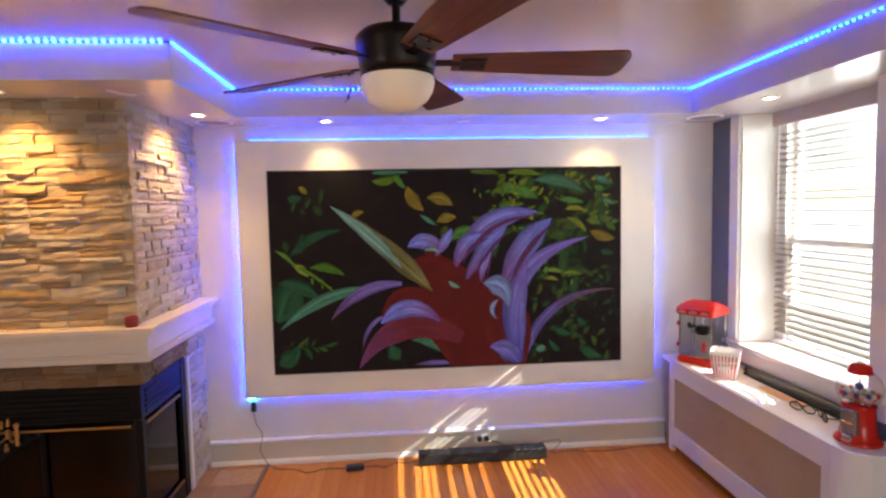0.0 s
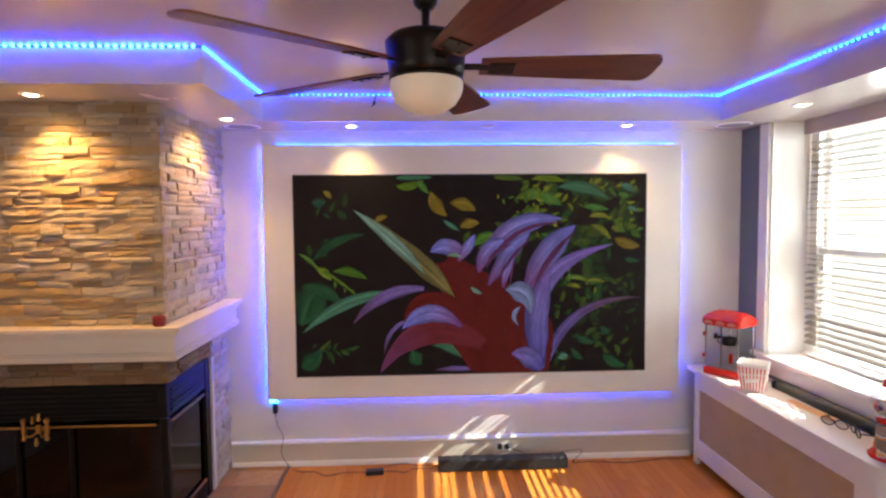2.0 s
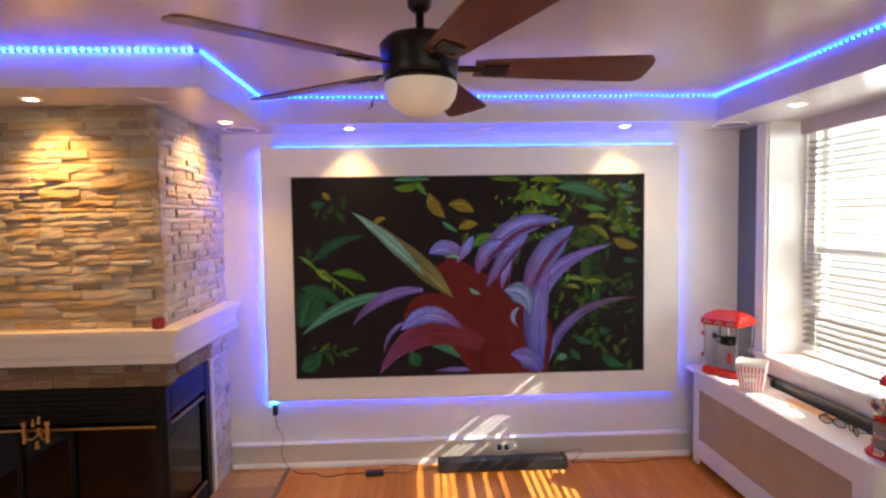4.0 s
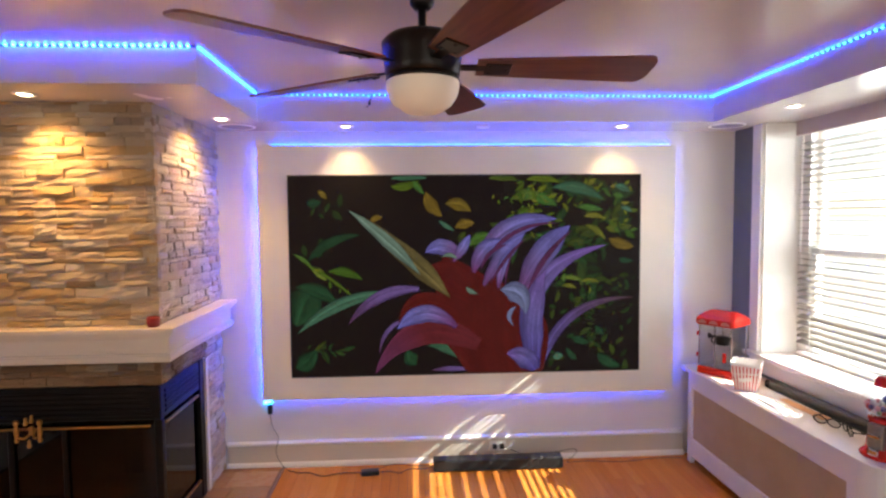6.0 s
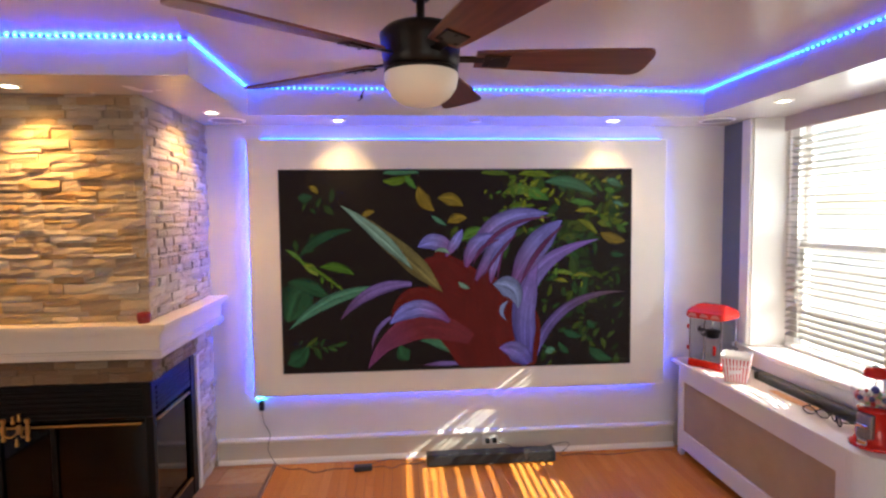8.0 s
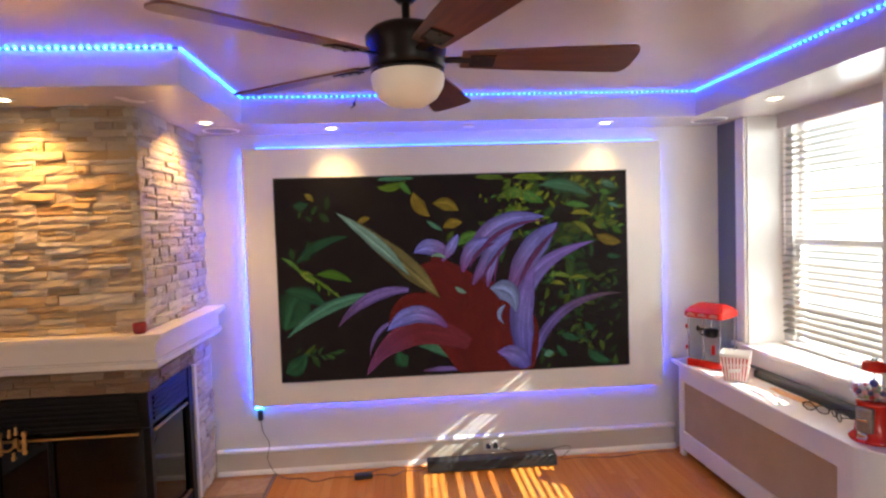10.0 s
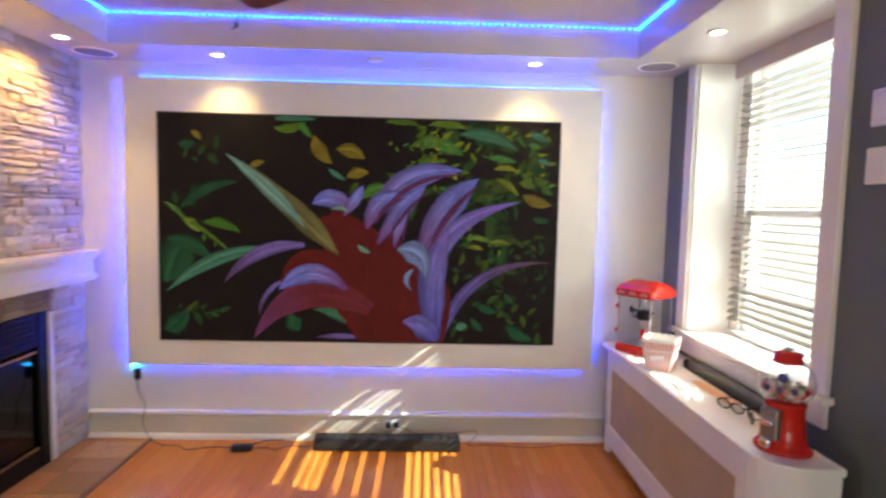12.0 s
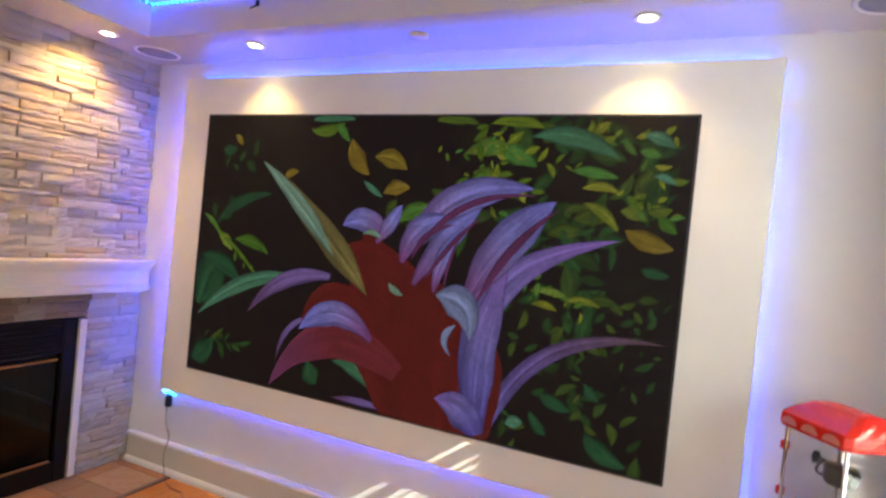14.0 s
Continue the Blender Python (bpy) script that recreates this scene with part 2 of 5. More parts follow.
BLACK_METAL = plain("black_enamel", (0.007, 0.005, 0.004), 0.38, 0.0, spec=0.15)
BLACK_PLASTIC = plain("black_plastic", (0.015, 0.015, 0.016), 0.45)
BRONZE = plain("dark_bronze", (0.018, 0.014, 0.013), 0.35, 0.7)
BRASS = plain("polished_brass", (0.42, 0.22, 0.065), 0.34, 1.0)
CHROME = plain("chrome", (0.75, 0.75, 0.76), 0.12, 1.0)
RED = plain("red_enamel", (0.60, 0.018, 0.012), 0.18, vary=0.06)
DARK_RED = plain("dark_red_wax", (0.22, 0.012, 0.012), 0.3)
FIREGLASS = clear("smoked_glass", (0.14, 0.105, 0.085), 0.04, 0.03, 0.7)
GLASS = clear("window_glass", (0.98, 0.99, 0.98), 0.01, 0.02, 0.3)
ACRYLIC = clear("clear_acrylic", (0.96, 0.97, 0.97), 0.06, 0.04, 0.5)
OPAL = glowing("opal_glass", (1.0, 0.85, 0.65), 0.02, (0.78, 0.70, 0.60))
FIREBOX = plain("firebox_soot", (0.05, 0.036, 0.028), 0.9, grain=20, strength=0.3)
ASH_LOG = plain("fireclay_log", (0.16, 0.11, 0.08), 0.9, grain=25, strength=0.6, vary=0.5)
LAMP_FACE = glowing("downlight_lens", (1.0, 0.80, 0.52), 8)
LED = glowing("blue_led", (0.005, 0.055, 1.0), 15)
LED_NEAR = glowing("blue_led_bright", (0.004, 0.035, 1.0), 62)
LED_SOFT = glowing("blue_led_tape_dim", (0.008, 0.05, 1.0), 4.8)
LED_TOP = glowing("blue_led_tape_bright", (0.004, 0.06, 1.0), 3.4)
LED_STRIP = glowing("blue_led_tape", (0.004, 0.05, 1.0), 19.0)
# white slats given a grey base, so shade sits in their colour
SLAT = Mat("shaded_white_slat", 0.45)
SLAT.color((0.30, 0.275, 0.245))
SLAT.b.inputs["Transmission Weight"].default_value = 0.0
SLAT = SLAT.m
# valance tone lowered for the shade it hangs in
VALANCE = paint("shaded_valance_paint", (0.50, 0.43, 0.41), 0.45, 40, 0.03)
SPEAKER = plain("speaker_cloth", (0.30, 0.29, 0.32), 0.8, grain=300, strength=0.4)
GREY_BAR = plain("grey_green_plastic", (0.075, 0.085, 0.075), 0.4)
PAPER = plain("white_card", (0.82, 0.80, 0.78), 0.6, vary=0.04)
STRIPE = plain("red_print", (0.62, 0.03, 0.04), 0.55, vary=0.06)
PINK = plain("pale_red_print", (0.60, 0.22, 0.18), 0.3, vary=0.06)
PEACH = plain("peach_card", (0.75, 0.42, 0.22), 0.6, vary=0.08)
TINT = clear("grey_lens", (0.55, 0.56, 0.55), 0.03)
EARTH = plain("outdoor_paving", (0.24, 0.23, 0.21), 0.9, grain=3)
CREAM = paint("cream_edge_tile", (0.70, 0.63, 0.55), 0.4)

# ---- mesh helpers ----
def mesh_of(name, bm, material, smooth=False):
    me = bpy.data.meshes.new(name)
    bmesh.ops.recalc_face_normals(bm, faces=bm.faces)
    bm.to_mesh(me)
    bm.free()
    for m in (material if isinstance(material, (list, tuple)) else [material]):
        me.materials.append(m)
    if smooth:
        for p in me.polygons:
            p.use_smooth = True
    return me


def part(name, bm, material, parent=None, label="", smooth=False, at=None):
    """A bmesh as one mesh object, under a thing or a part if one is given."""
    ob = new(name, mesh_of(name, bm, material, smooth))
    if at is not None:
        ob.matrix_basis = at
    if parent is not None:
        ob.parent = parent
    return tagged(ob, label)


def thing(name, place, label, category, group="", turn=0):
    ob = new(name)
    ob.empty_display_size = 0.05
    ob.matrix_basis = pose(*place, 0, 0, turn)
    return tagged(ob, label, category, group)


def add_box(bm, x0, x1, y0, y1, z0, z1, bevel=0.0, segments=1):
    made = bmesh.ops.create_cube(bm, size=1.0, matrix=Matrix.Translation(((x0 + x1) / 2, (y0 + y1) / 2, (z0 + z1) / 2)) @ Matrix.Diagonal((x1 - x0, y1 - y0, z1 - z0, 1)))
    if bevel > 0:
        edges = list({e for v in made["verts"] for e in v.link_edges})
        bmesh.ops.bevel(bm, geom=edges, offset=bevel, segments=segments, affect="EDGES", profile=0.5)
    return bm


def box(x0, x1, y0, y1, z0, z1, bevel=0.0, segments=1):
    return add_box(bmesh.new(), x0, x1, y0, y1, z0, z1, bevel, segments)


def lathe(profile, steps=32, bm=None, axis=(0, 0)):
    """A turned solid from (radius, z) pairs."""
    bm = bm or bmesh.new()
    rings = []
    for r, z in profile:
        rings.append([bm.verts.new((axis[0] + r * math.cos(2 * math.pi * i / steps), axis[1] + r * math.sin(2 * math.pi * i / steps), z)) for i in range(steps)] if r > 1e-6 else [bm.verts.new((axis[0], axis[1], z))])
    for a, b in zip(rings, rings[1:]):
        for i in range(steps):
            j = (i + 1) % steps
            if len(a) == 1 and len(b) == 1:
                continue
            if len(a) == 1:
                bm.faces.new((a[0], b[i], b[j]))
            elif len(b) == 1:
                bm.faces.new((a[i], a[j], b[0]))
            else:
                bm.faces.new((a[i], a[j], b[j], b[i]))
    return bm


def extrude_profile(points, length, axis="x"):
    """A closed profile of (across, up) pairs drawn along x or y."""
    bm = bmesh.new()
    if axis == "x":
        a, b = [bm.verts.new((0, u, v)) for u, v in points], [bm.verts.new((length, u, v)) for u, v in points]
    else:
        a, b = [bm.verts.new((u, 0, v)) for u, v in points], [bm.verts.new((u, length, v)) for u, v in points]
    n = len(points)
    for i in range(n):
        bm.faces.new((a[i], a[(i + 1) % n], b[(i + 1) % n], b[i]))
    bm.faces.new(a), bm.faces.new(b)
    return bm


def prism(outline, z0, z1, bevel=0.0):
    """An upright prism over a plan outline."""
    bm = bmesh.new()
    a, b = [bm.verts.new((x, y, z0)) for x, y in outline], [bm.verts.new((x, y, z1)) for x, y in outline]
    n = len(outline)
    for i in range(n):
        bm.faces.new((a[i], a[(i + 1) % n], b[(i + 1) % n], b[i]))
    bm.faces.new(a), bm.faces.new(b)
    if bevel:
        top = [e for e in bm.edges if all(abs(v.co.z - z1) < 1e-6 for v in e.verts)]
        bmesh.ops.bevel(bm, geom=top, offset=bevel, segments=2, affect="EDGES", profile=0.5)
    return bm


def tube(points, radius, steps=8, bm=None):
    """A round cord along smooth points."""
    bm = bm or bmesh.new()
    pts = [Vector(p) for p in points]
    fine = []
    for i in range(len(pts) - 1):
        p0, p1, p2, p3 = pts[max(i - 1, 0)], pts[i], pts[i + 1], pts[min(i + 2, len(pts) - 1)]
        for k in range(6):
            t = k / 6
            fine.append(0.5 * ((2 * p1) + (p2 - p0) * t + (2 * p0 - 5 * p1 + 4 * p2 - p3) * t * t + (3 * p1 - p0 - 3 * p2 + p3) * t ** 3))
    fine.append(pts[-1])
    rings = []
    for i, p in enumerate(fine):
        d = (fine[min(i + 1, len(fine) - 1)] - fine[max(i - 1, 0)]).normalized()
        u = d.cross(Vector((0, 0, 1)) if abs(d.z) < 0.9 else Vector((1, 0, 0))).normalized()
        w = d.cross(u)
        rings.append([bm.verts.new(p + radius * (u * math.cos(2 * math.pi * k / steps) + w * math.sin(2 * math.pi * k / steps))) for k in range(steps)])
    for a, b in zip(rings, rings[1:]):
        for k in range(steps):
            bm.faces.new((a[k], a[(k + 1) % steps], b[(k + 1) % steps], b[k]))
    bm.faces.new(rings[0]), bm.faces.new(rings[-1])
    return bm


def structure(name, bm, material, label=""):
    return tagged(part(name, bm, material), label, kind="structure")


# ---- the shell ----
structure("ground", box(-400, 400, -400, 400, -0.9, -0.7), EARTH, "grey outdoor paving outside the house")
sub = structure("floor", box(LEFT_X, RIGHT_X, REAR_Y, WALL_Y, -0.12, -0.006), SUBFLOOR, "glossy orange oak strip floor")
structure("wall_north", box(LEFT_X - 0.2, RIGHT_X + 0.3, WALL_Y, WALL_Y + 0.2, -0.12, 2.8), WHITE, "white painted wall behind the screen panel")
# west and south walls stay unseen; their openings are added for the fill lamps
west = bmesh.new()
for y0, y1, z0, z1 in ((REAR_Y - 0.2, -1.9, -0.12, 2.8), (-0.5, WALL_Y, -0.12, 2.8), (-1.9, -0.5, -0.12, 0.4), (-1.9, -0.5, 2.2, 2.8)):
    add_box(west, LEFT_X - 0.2, LEFT_X, y0, y1, z0, z1)
structure("wall_west", west, WHITE, "unseen white side wall with an opening added for fill light")
rear = bmesh.new()
for x0, x1, z0, z1 in ((LEFT_X, 0.3, -0.12, 2.8), (2.0, RIGHT_X, -0.12, 2.8), (0.3, 2.0, -0.12, 0.55), (0.3, 2.0, 2.25, 2.8)):
    add_box(rear, x0, x1, REAR_Y - 0.2, REAR_Y, z0, z1)
structure("wall_south", rear, WHITE, "unseen plain white wall with an opening added for fill light")
east = bmesh.new()
# second opening, unseen, added to let the east fill in
SY0, SY1, SZ0, SZ1 = -1.2, -0.4, 0.8, 2.2
for y0, y1, z0, z1 in ((REAR_Y - 0.2, SY0, -0.12, 2.8), (SY0, SY1, -0.12, SZ0), (SY0, SY1, SZ1, 2.8), (SY1, OPEN_Y0, -0.12, 2.8),
                       (OPEN_Y1, WALL_Y, -0.12, 2.8), (OPEN_Y0, OPEN_Y1, -0.12, SILL_Z - 0.03), (OPEN_Y0, OPEN_Y1, HEAD_Z, 2.8)):
    add_box(east, RIGHT_X, RIGHT_X + 0.3, y0, y1, z0, z1)
structure("wall_east", east, BLUE_WALL, "blue-grey painted wall round the window")
structure("ceiling", box(LEFT_X, RIGHT_X, REAR_Y, WALL_Y, CEIL_Z, CEIL_Z + 0.2), CEILING, "white semi-gloss tray ceiling")

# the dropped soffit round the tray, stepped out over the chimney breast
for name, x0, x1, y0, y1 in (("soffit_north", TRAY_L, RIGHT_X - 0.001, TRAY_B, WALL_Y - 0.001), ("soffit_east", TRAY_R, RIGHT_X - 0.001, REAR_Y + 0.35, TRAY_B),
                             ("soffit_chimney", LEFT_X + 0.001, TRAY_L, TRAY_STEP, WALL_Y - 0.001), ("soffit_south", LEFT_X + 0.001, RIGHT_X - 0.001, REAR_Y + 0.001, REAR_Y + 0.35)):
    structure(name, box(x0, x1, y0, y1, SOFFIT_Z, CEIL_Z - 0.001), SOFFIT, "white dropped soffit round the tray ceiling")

# baseboard: tall board, moulded cap and quarter round
cap = [(0, 0.150), (0, 0.180), (-0.010, 0.180), (-0.026, 0.172), (-0.028, 0.162), (-0.020, 0.156), (-0.016, 0.150)]
shoe = [(0, 0.0), (0, 0.036), (-0.020, 0.034), (-0.030, 0.022), (-0.034, 0.010), (-0.034, 0.0)]
bx0, bx1 = STONE_X + 0.012, 1.835
structure("baseboard", box(bx0, bx1, WALL_Y - 0.016, WALL_Y, 0.0, 0.152), BOARD, "tall beige painted baseboard")
for nm, prof in (("baseboard_cap_trim", cap), ("baseboard_shoe_trim", shoe)):
    structure(nm, extrude_profile(prof, bx1 - bx0), TRIM, "white moulded trim of the baseboard").location = (bx0, WALL_Y - (0.0 if prof is cap else 0.0), 0)

# ---- window: casing, jambs, stool, sashes, glass ----
win = structure("window_1", box(RIGHT_X + 0.27, RIGHT_X + 0.31, OPEN_Y0, OPEN_Y1, HEAD_Z - 0.05, HEAD_Z), TRIM, "white double-hung window with a deep white reveal")
CO0, CO1 = OPEN_Y0 - 0.095, OPEN_Y1 + 0.095
for y0, y1 in ((CO0, OPEN_Y0), (OPEN_Y1, CO1)):
    part("casing", box(RIGHT_X - 0.024, RIGHT_X, y0, y1, SILL_Z + 0.03, SOFFIT_Z - 0.001, 0.005, 2), TRIM, win)
for y0, y1 in ((OPEN_Y0, OPEN_Y0 + 0.012), (OPEN_Y1 - 0.012, OPEN_Y1)):
    part("jamb", box(RIGHT_X - 0.004, RIGHT_X + 0.30, y0, y1, SILL_Z, HEAD_Z), TRIM, win)
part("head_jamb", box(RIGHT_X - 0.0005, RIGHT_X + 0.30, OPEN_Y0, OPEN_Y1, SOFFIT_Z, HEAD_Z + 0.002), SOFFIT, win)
part("window_stool", box(RIGHT_X - 0.055, RIGHT_X + 0.30, CO0 - 0.02, CO1 + 0.02, SILL_Z - 0.002, SILL_Z + 0.028, 0.006, 2), TRIM, win)
part("apron", box(RIGHT_X - 0.02, RIGHT_X, CO0, CO1, SILL_Z - 0.10, SILL_Z - 0.002, 0.004), TRIM, win)
SX0, SX1 = RIGHT_X + 0.255, RIGHT_X + 0.295
MID = 1.50
for z0, z1, dx in ((SILL_Z + 0.028, MID + 0.02, 0.0), (MID - 0.02, HEAD_Z - 0.05, 0.035)):
    sash = part("sash", box(SX0 + dx, SX1 + dx - 0.006, OPEN_Y0 + 0.012, OPEN_Y1 - 0.012, z0, z0 + 0.045, 0.004), TRIM, win)
    part("rail", box(SX0 + dx, SX1 + dx - 0.006, OPEN_Y0 + 0.012, OPEN_Y1 - 0.012, z1 - 0.04, z1, 0.004), TRIM, sash)
    for y0, y1 in ((OPEN_Y0 + 0.10, OPEN_Y0 + 0.15), (OPEN_Y1 - 0.15, OPEN_Y1 - 0.10)):
        part("stile", box(SX0 + dx + 0.001, SX1 + dx - 0.007, y0, y1, z0 + 0.045, z1 - 0.04, 0.004), TRIM, sash)
    g = part("pane", box(SX0 + dx + 0.014, SX0 + dx + 0.018, OPEN_Y0 + 0.06, OPEN_Y1 - 0.06, z0 + 0.04, z1 - 0.035), GLASS, sash)
    g.visible_shadow = False
for y0, y1 in ((OPEN_Y0 + 0.012, OPEN_Y0 + 0.10), (OPEN_Y1 - 0.10, OPEN_Y1 - 0.012)):
    part("window_frame", box(SX0 - 0.012, SX1 + 0.05, y0, y1, SILL_Z + 0.028, HEAD_Z - 0.05, 0.003), TRIM, win)
# slab added to stop the sun reaching the upper slats
structure("sun_stop_slab", box(RIGHT_X + 0.31, 3.40, -6, 8, 2.70, 2.80), BOARD, "slab added outside over the window to block the high sun")

# ---- blind ----
blind = thing("window_blind", (BLIND_X, 0, SILL_Z + 0.03), "white wooden venetian blind lowered with open slats", "blind")
BZ = SILL_Z + 0.03
BY0, BY1 = OPEN_Y0 + 0.02, OPEN_Y1 - 0.065
part("valance", box(-0.055, -0.035, BY0 - 0.004, BY1 + 0.004, 2.235 - BZ, HEAD_Z - 0.012 - BZ, 0.004, 2), VALANCE, blind, "valance board, toned grey-pink for shade")
part("head_rail", box(-0.03, 0.03, BY0, BY1, 2.27 - BZ, HEAD_Z - 0.014 - BZ), TRIM, blind)
part("bottom_rail", box(-0.026, 0.026, BY0, BY1, 0.004, 0.022, 0.004, 2), TRIM, blind)
slat_bm = bmesh.new()
rows = []
for i in range(7):
    u = i / 6 - 0.5
    rows.append([slat_bm.verts.new((u * 0.048, y, 0.0034 * (1 - 4 * u * u) + d)) for y in (BY0, BY1) for d in (0, 0.0036)])
for a, b in zip(rows, rows[1:]):
    for i, j in ((0, 2), (2, 3), (3, 1), (1, 0)):
        slat_bm.faces.new((a[i], a[j], b[j], b[i]))
slat_bm.faces.new([rows[0][i] for i in (0, 2, 3, 1)]), slat_bm.faces.new([rows[-1][i] for i in (0, 2, 3, 1)])
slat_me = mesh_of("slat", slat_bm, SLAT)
PITCH = 0.041
rs = random.Random(5)
# slats hang a little unevenly: where two lie close together they stop the sun
SHUT = (1, 5, 7, 9, 11, 12, 19)
for k in range(-6, 26):
    z = 1.9355 - BZ - k * PITCH
    if not 0.03 < z < 2.262 - BZ:
        continue
    low, high = k in SHUT, (k - 1) in SHUT
    drop = -0.004 * low + 0.004 * high
    tilt = (-14 if k < 0 else -12 if low and high else 0 if low or high else 28 if k > 20 else 17) + rs.uniform(-1.0, 1.0)
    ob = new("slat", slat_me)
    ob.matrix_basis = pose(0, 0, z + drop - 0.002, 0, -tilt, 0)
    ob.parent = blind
for y in (BY0 + 0.13, BY1 - 0.13):
    for dx in (-0.029, 0.029):
        part("ladder_cord", tube([(dx, y, 0.01), (dx, y, 0.7), (dx, y, 2.26 - BZ)], 0.0016, 5), TRIM, blind)
part("tilt_wand", tube([(-0.045, BY1 - 0.05, 2.23 - BZ), (-0.045, BY1 - 0.05, 1.7 - BZ), (-0.045, BY1 - 0.05, 1.42 - BZ)], 0.004, 8), TRIM, blind)

# ---- raised panel and projection screen ----
PX0, PX1, PZ0, PZ1, PF = -1.157, 1.736, 0.482, 2.229, 3.595
panel = thing("screen_panel", (0, WALL_Y, PZ0), "cream painted raised wall panel lit blue round its edges", "wall panel")
part("board", box(PX0, PX1, PF - WALL_Y, -0.030, 0, PZ1 - PZ0, 0.004, 2), PANEL, panel)
TAPE, PH = 0.0014, PZ1 - PZ0
for x0, x1, z0, z1 in ((PX0, PX0 + 0.04, 0, PH), (PX1 - 0.04, PX1, 0, PH), (0.27, 0.33, 0.04, PH - 0.04), (PX0 + 0.04, PX1 - 0.04, 0, 0.04), (PX0 + 0.04, PX1 - 0.04, PH - 0.04, PH)):
    part("batten", box(x0, x1, -0.030, 0, z0, z1), PANEL, panel)
# light tape round the battens: facing outward at the sides and below, on the wall above
for x0, x1, y0, y1, z0, z1, m in ((PX0 + 0.09, PX1 - 0.04, -0.024, -0.014, PH, PH + 0.010, LED_TOP), (PX0 + 0.03, PX1 - 0.05, -0.022, -0.012, -TAPE, 0, LED_SOFT), (PX0 - TAPE, PX0, -0.022, -0.012, 0.02, PH - 0.02, LED_STRIP),
                                  (PX1, PX1 + TAPE, -0.022, -0.012, 0.03, PH - 0.20, LED_SOFT), (PX1, PX1 + TAPE, -0.022, -0.012, PH - 0.13, PH - 0.02, LED_SOFT)):
    part("led_tape", box(x0, x1, y0, y1, z0, z1), m, panel, "glowing blue light tape")

SCX0, SCX1, SCZ0, SCZ1 = -0.955, 1.483, 0.640, 2.027
SW, SH = SCX1 - SCX0, SCZ1 - SCZ0
screen = thing("projection_screen", (SCX0, PF, SCZ0), "dark projection screen showing a purple flower among green leaves", "screen")
part("border", box(0, SW, -0.006, -0.0005, 0, SH, 0.001), BLACK_PLASTIC, screen, "thin black border")
GAIN = 0.23
bg = bmesh.new()
bg.faces.new([bg.verts.new((x, -0.0075, z)) for x, z in ((0.009, 0.009), (SW - 0.009, 0.009), (SW - 0.009, SH - 0.009), (0.009, SH - 0.009))])
part("picture_ground", bg, picture_material("picture_dark", [(0, (0.0045, 0.0012, 0.0024)), (1, (0.0075, 0.005, 0.003))], GAIN, flat=True), screen)


def leaf(bm, u0, v0, u1, v1, bend, width, layer, peak=0.45, cut=1.0, n=16):
    """A flat leaf on the screen from its foot to its tip; u runs right, v runs down, both from 0 to 1; widest at peak, foot cut to a share of that."""
    a, b = Vector((u0 * SW, (1 - v0) * SH)), Vector((u1 * SW, (1 - v1) * SH))
    d = b - a
    c = (a + b) / 2 + Vector((-d.y, d.x)) * bend
    lay = bm.loops.layers.uv.verify()
    rows = []
    seed = rl.uniform(0, 50)
    for i in range(n + 1):
        t = i / n
        p = a * (1 - t) ** 2 + c * 2 * t * (1 - t) + b * t * t
        tan = ((c - a) * (1 - t) + (b - c) * t).normalized()
        grow = math.sin(math.pi / 2 * min(1, t / peak)) if t < peak else math.cos(math.pi / 2 * (t - peak) / (1 - peak)) ** 0.85
        if t < peak and cut < 1:
            grow = (1 - cut) + cut * grow
        half = width * SW * 0.5 * max(grow, 0.0)
        q = Vector((-tan.y, tan.x))
        # edges wander a little
        e1, e2 = (1 + 0.16 * noise.noise(Vector((t * 5, seed + k, 0))) for k in (0, 9))
        cells = []
        for side in (1, 0, -1):
            e = p + q * side * (half * (e1 if side > 0 else e2) + 0.0005)
            cells.append(bm.verts.new((min(max(e.x, 0.010), SW - 0.010), -0.0078 - layer * 0.0004, min(max(e.y, 0.010), SH - 0.010))))
        rows.append((t, cells))
    for (t0, r0), (t1, r1) in zip(rows, rows[1:]):
        for j in range(2):
            f = bm.faces.new((r0[j], r1[j], r1[j + 1], r0[j + 1]))
            for loop, uv in zip(f.loops, ((t0, j / 2), (t1, j / 2), (t1, (j + 1) / 2), (t0, (j + 1) / 2))):
                loop[lay].uv = uv


def picture_part(name, rows, stops, layer, root=None, tip=None, even=False, **shape):
    """Shapes of one colour family in the projected picture, as one flat part."""
    bm = bmesh.new()
    for i, r in enumerate(rows):
        leaf(bm, *r[:6], layer + 0.012 * (i % 60), **shape)
    return tagged(part(name, bm, picture_material(name + "_light", stops, GAIN, root, tip, even=even), screen), kind="stuff")


rl = random.Random(11)
def spray(u, v, count, reach, size, tilt):
    """Small leaves on both sides of a twig."""
    out = []
    for i in range(count):
        t = (i + 0.5) / count
        pu, pv = u + reach * t * math.cos(tilt), v + 1.75 * reach * t * math.sin(tilt)
        a = tilt + (1 if i % 2 else -1) * rl.uniform(0.3, 1.3)
        l = size * rl.uniform(0.5, 1.3)
        out.append((pu, pv, pu + l * math.cos(a), pv + 1.75 * l * math.sin(a), rl.uniform(-0.3, 0.3), l * rl.uniform(0.28, 0.55)))
    return [r for r in out if 0.02 < r[0] < 0.98 and 0.02 < r[1] < 0.97 and r[2] < 0.995]


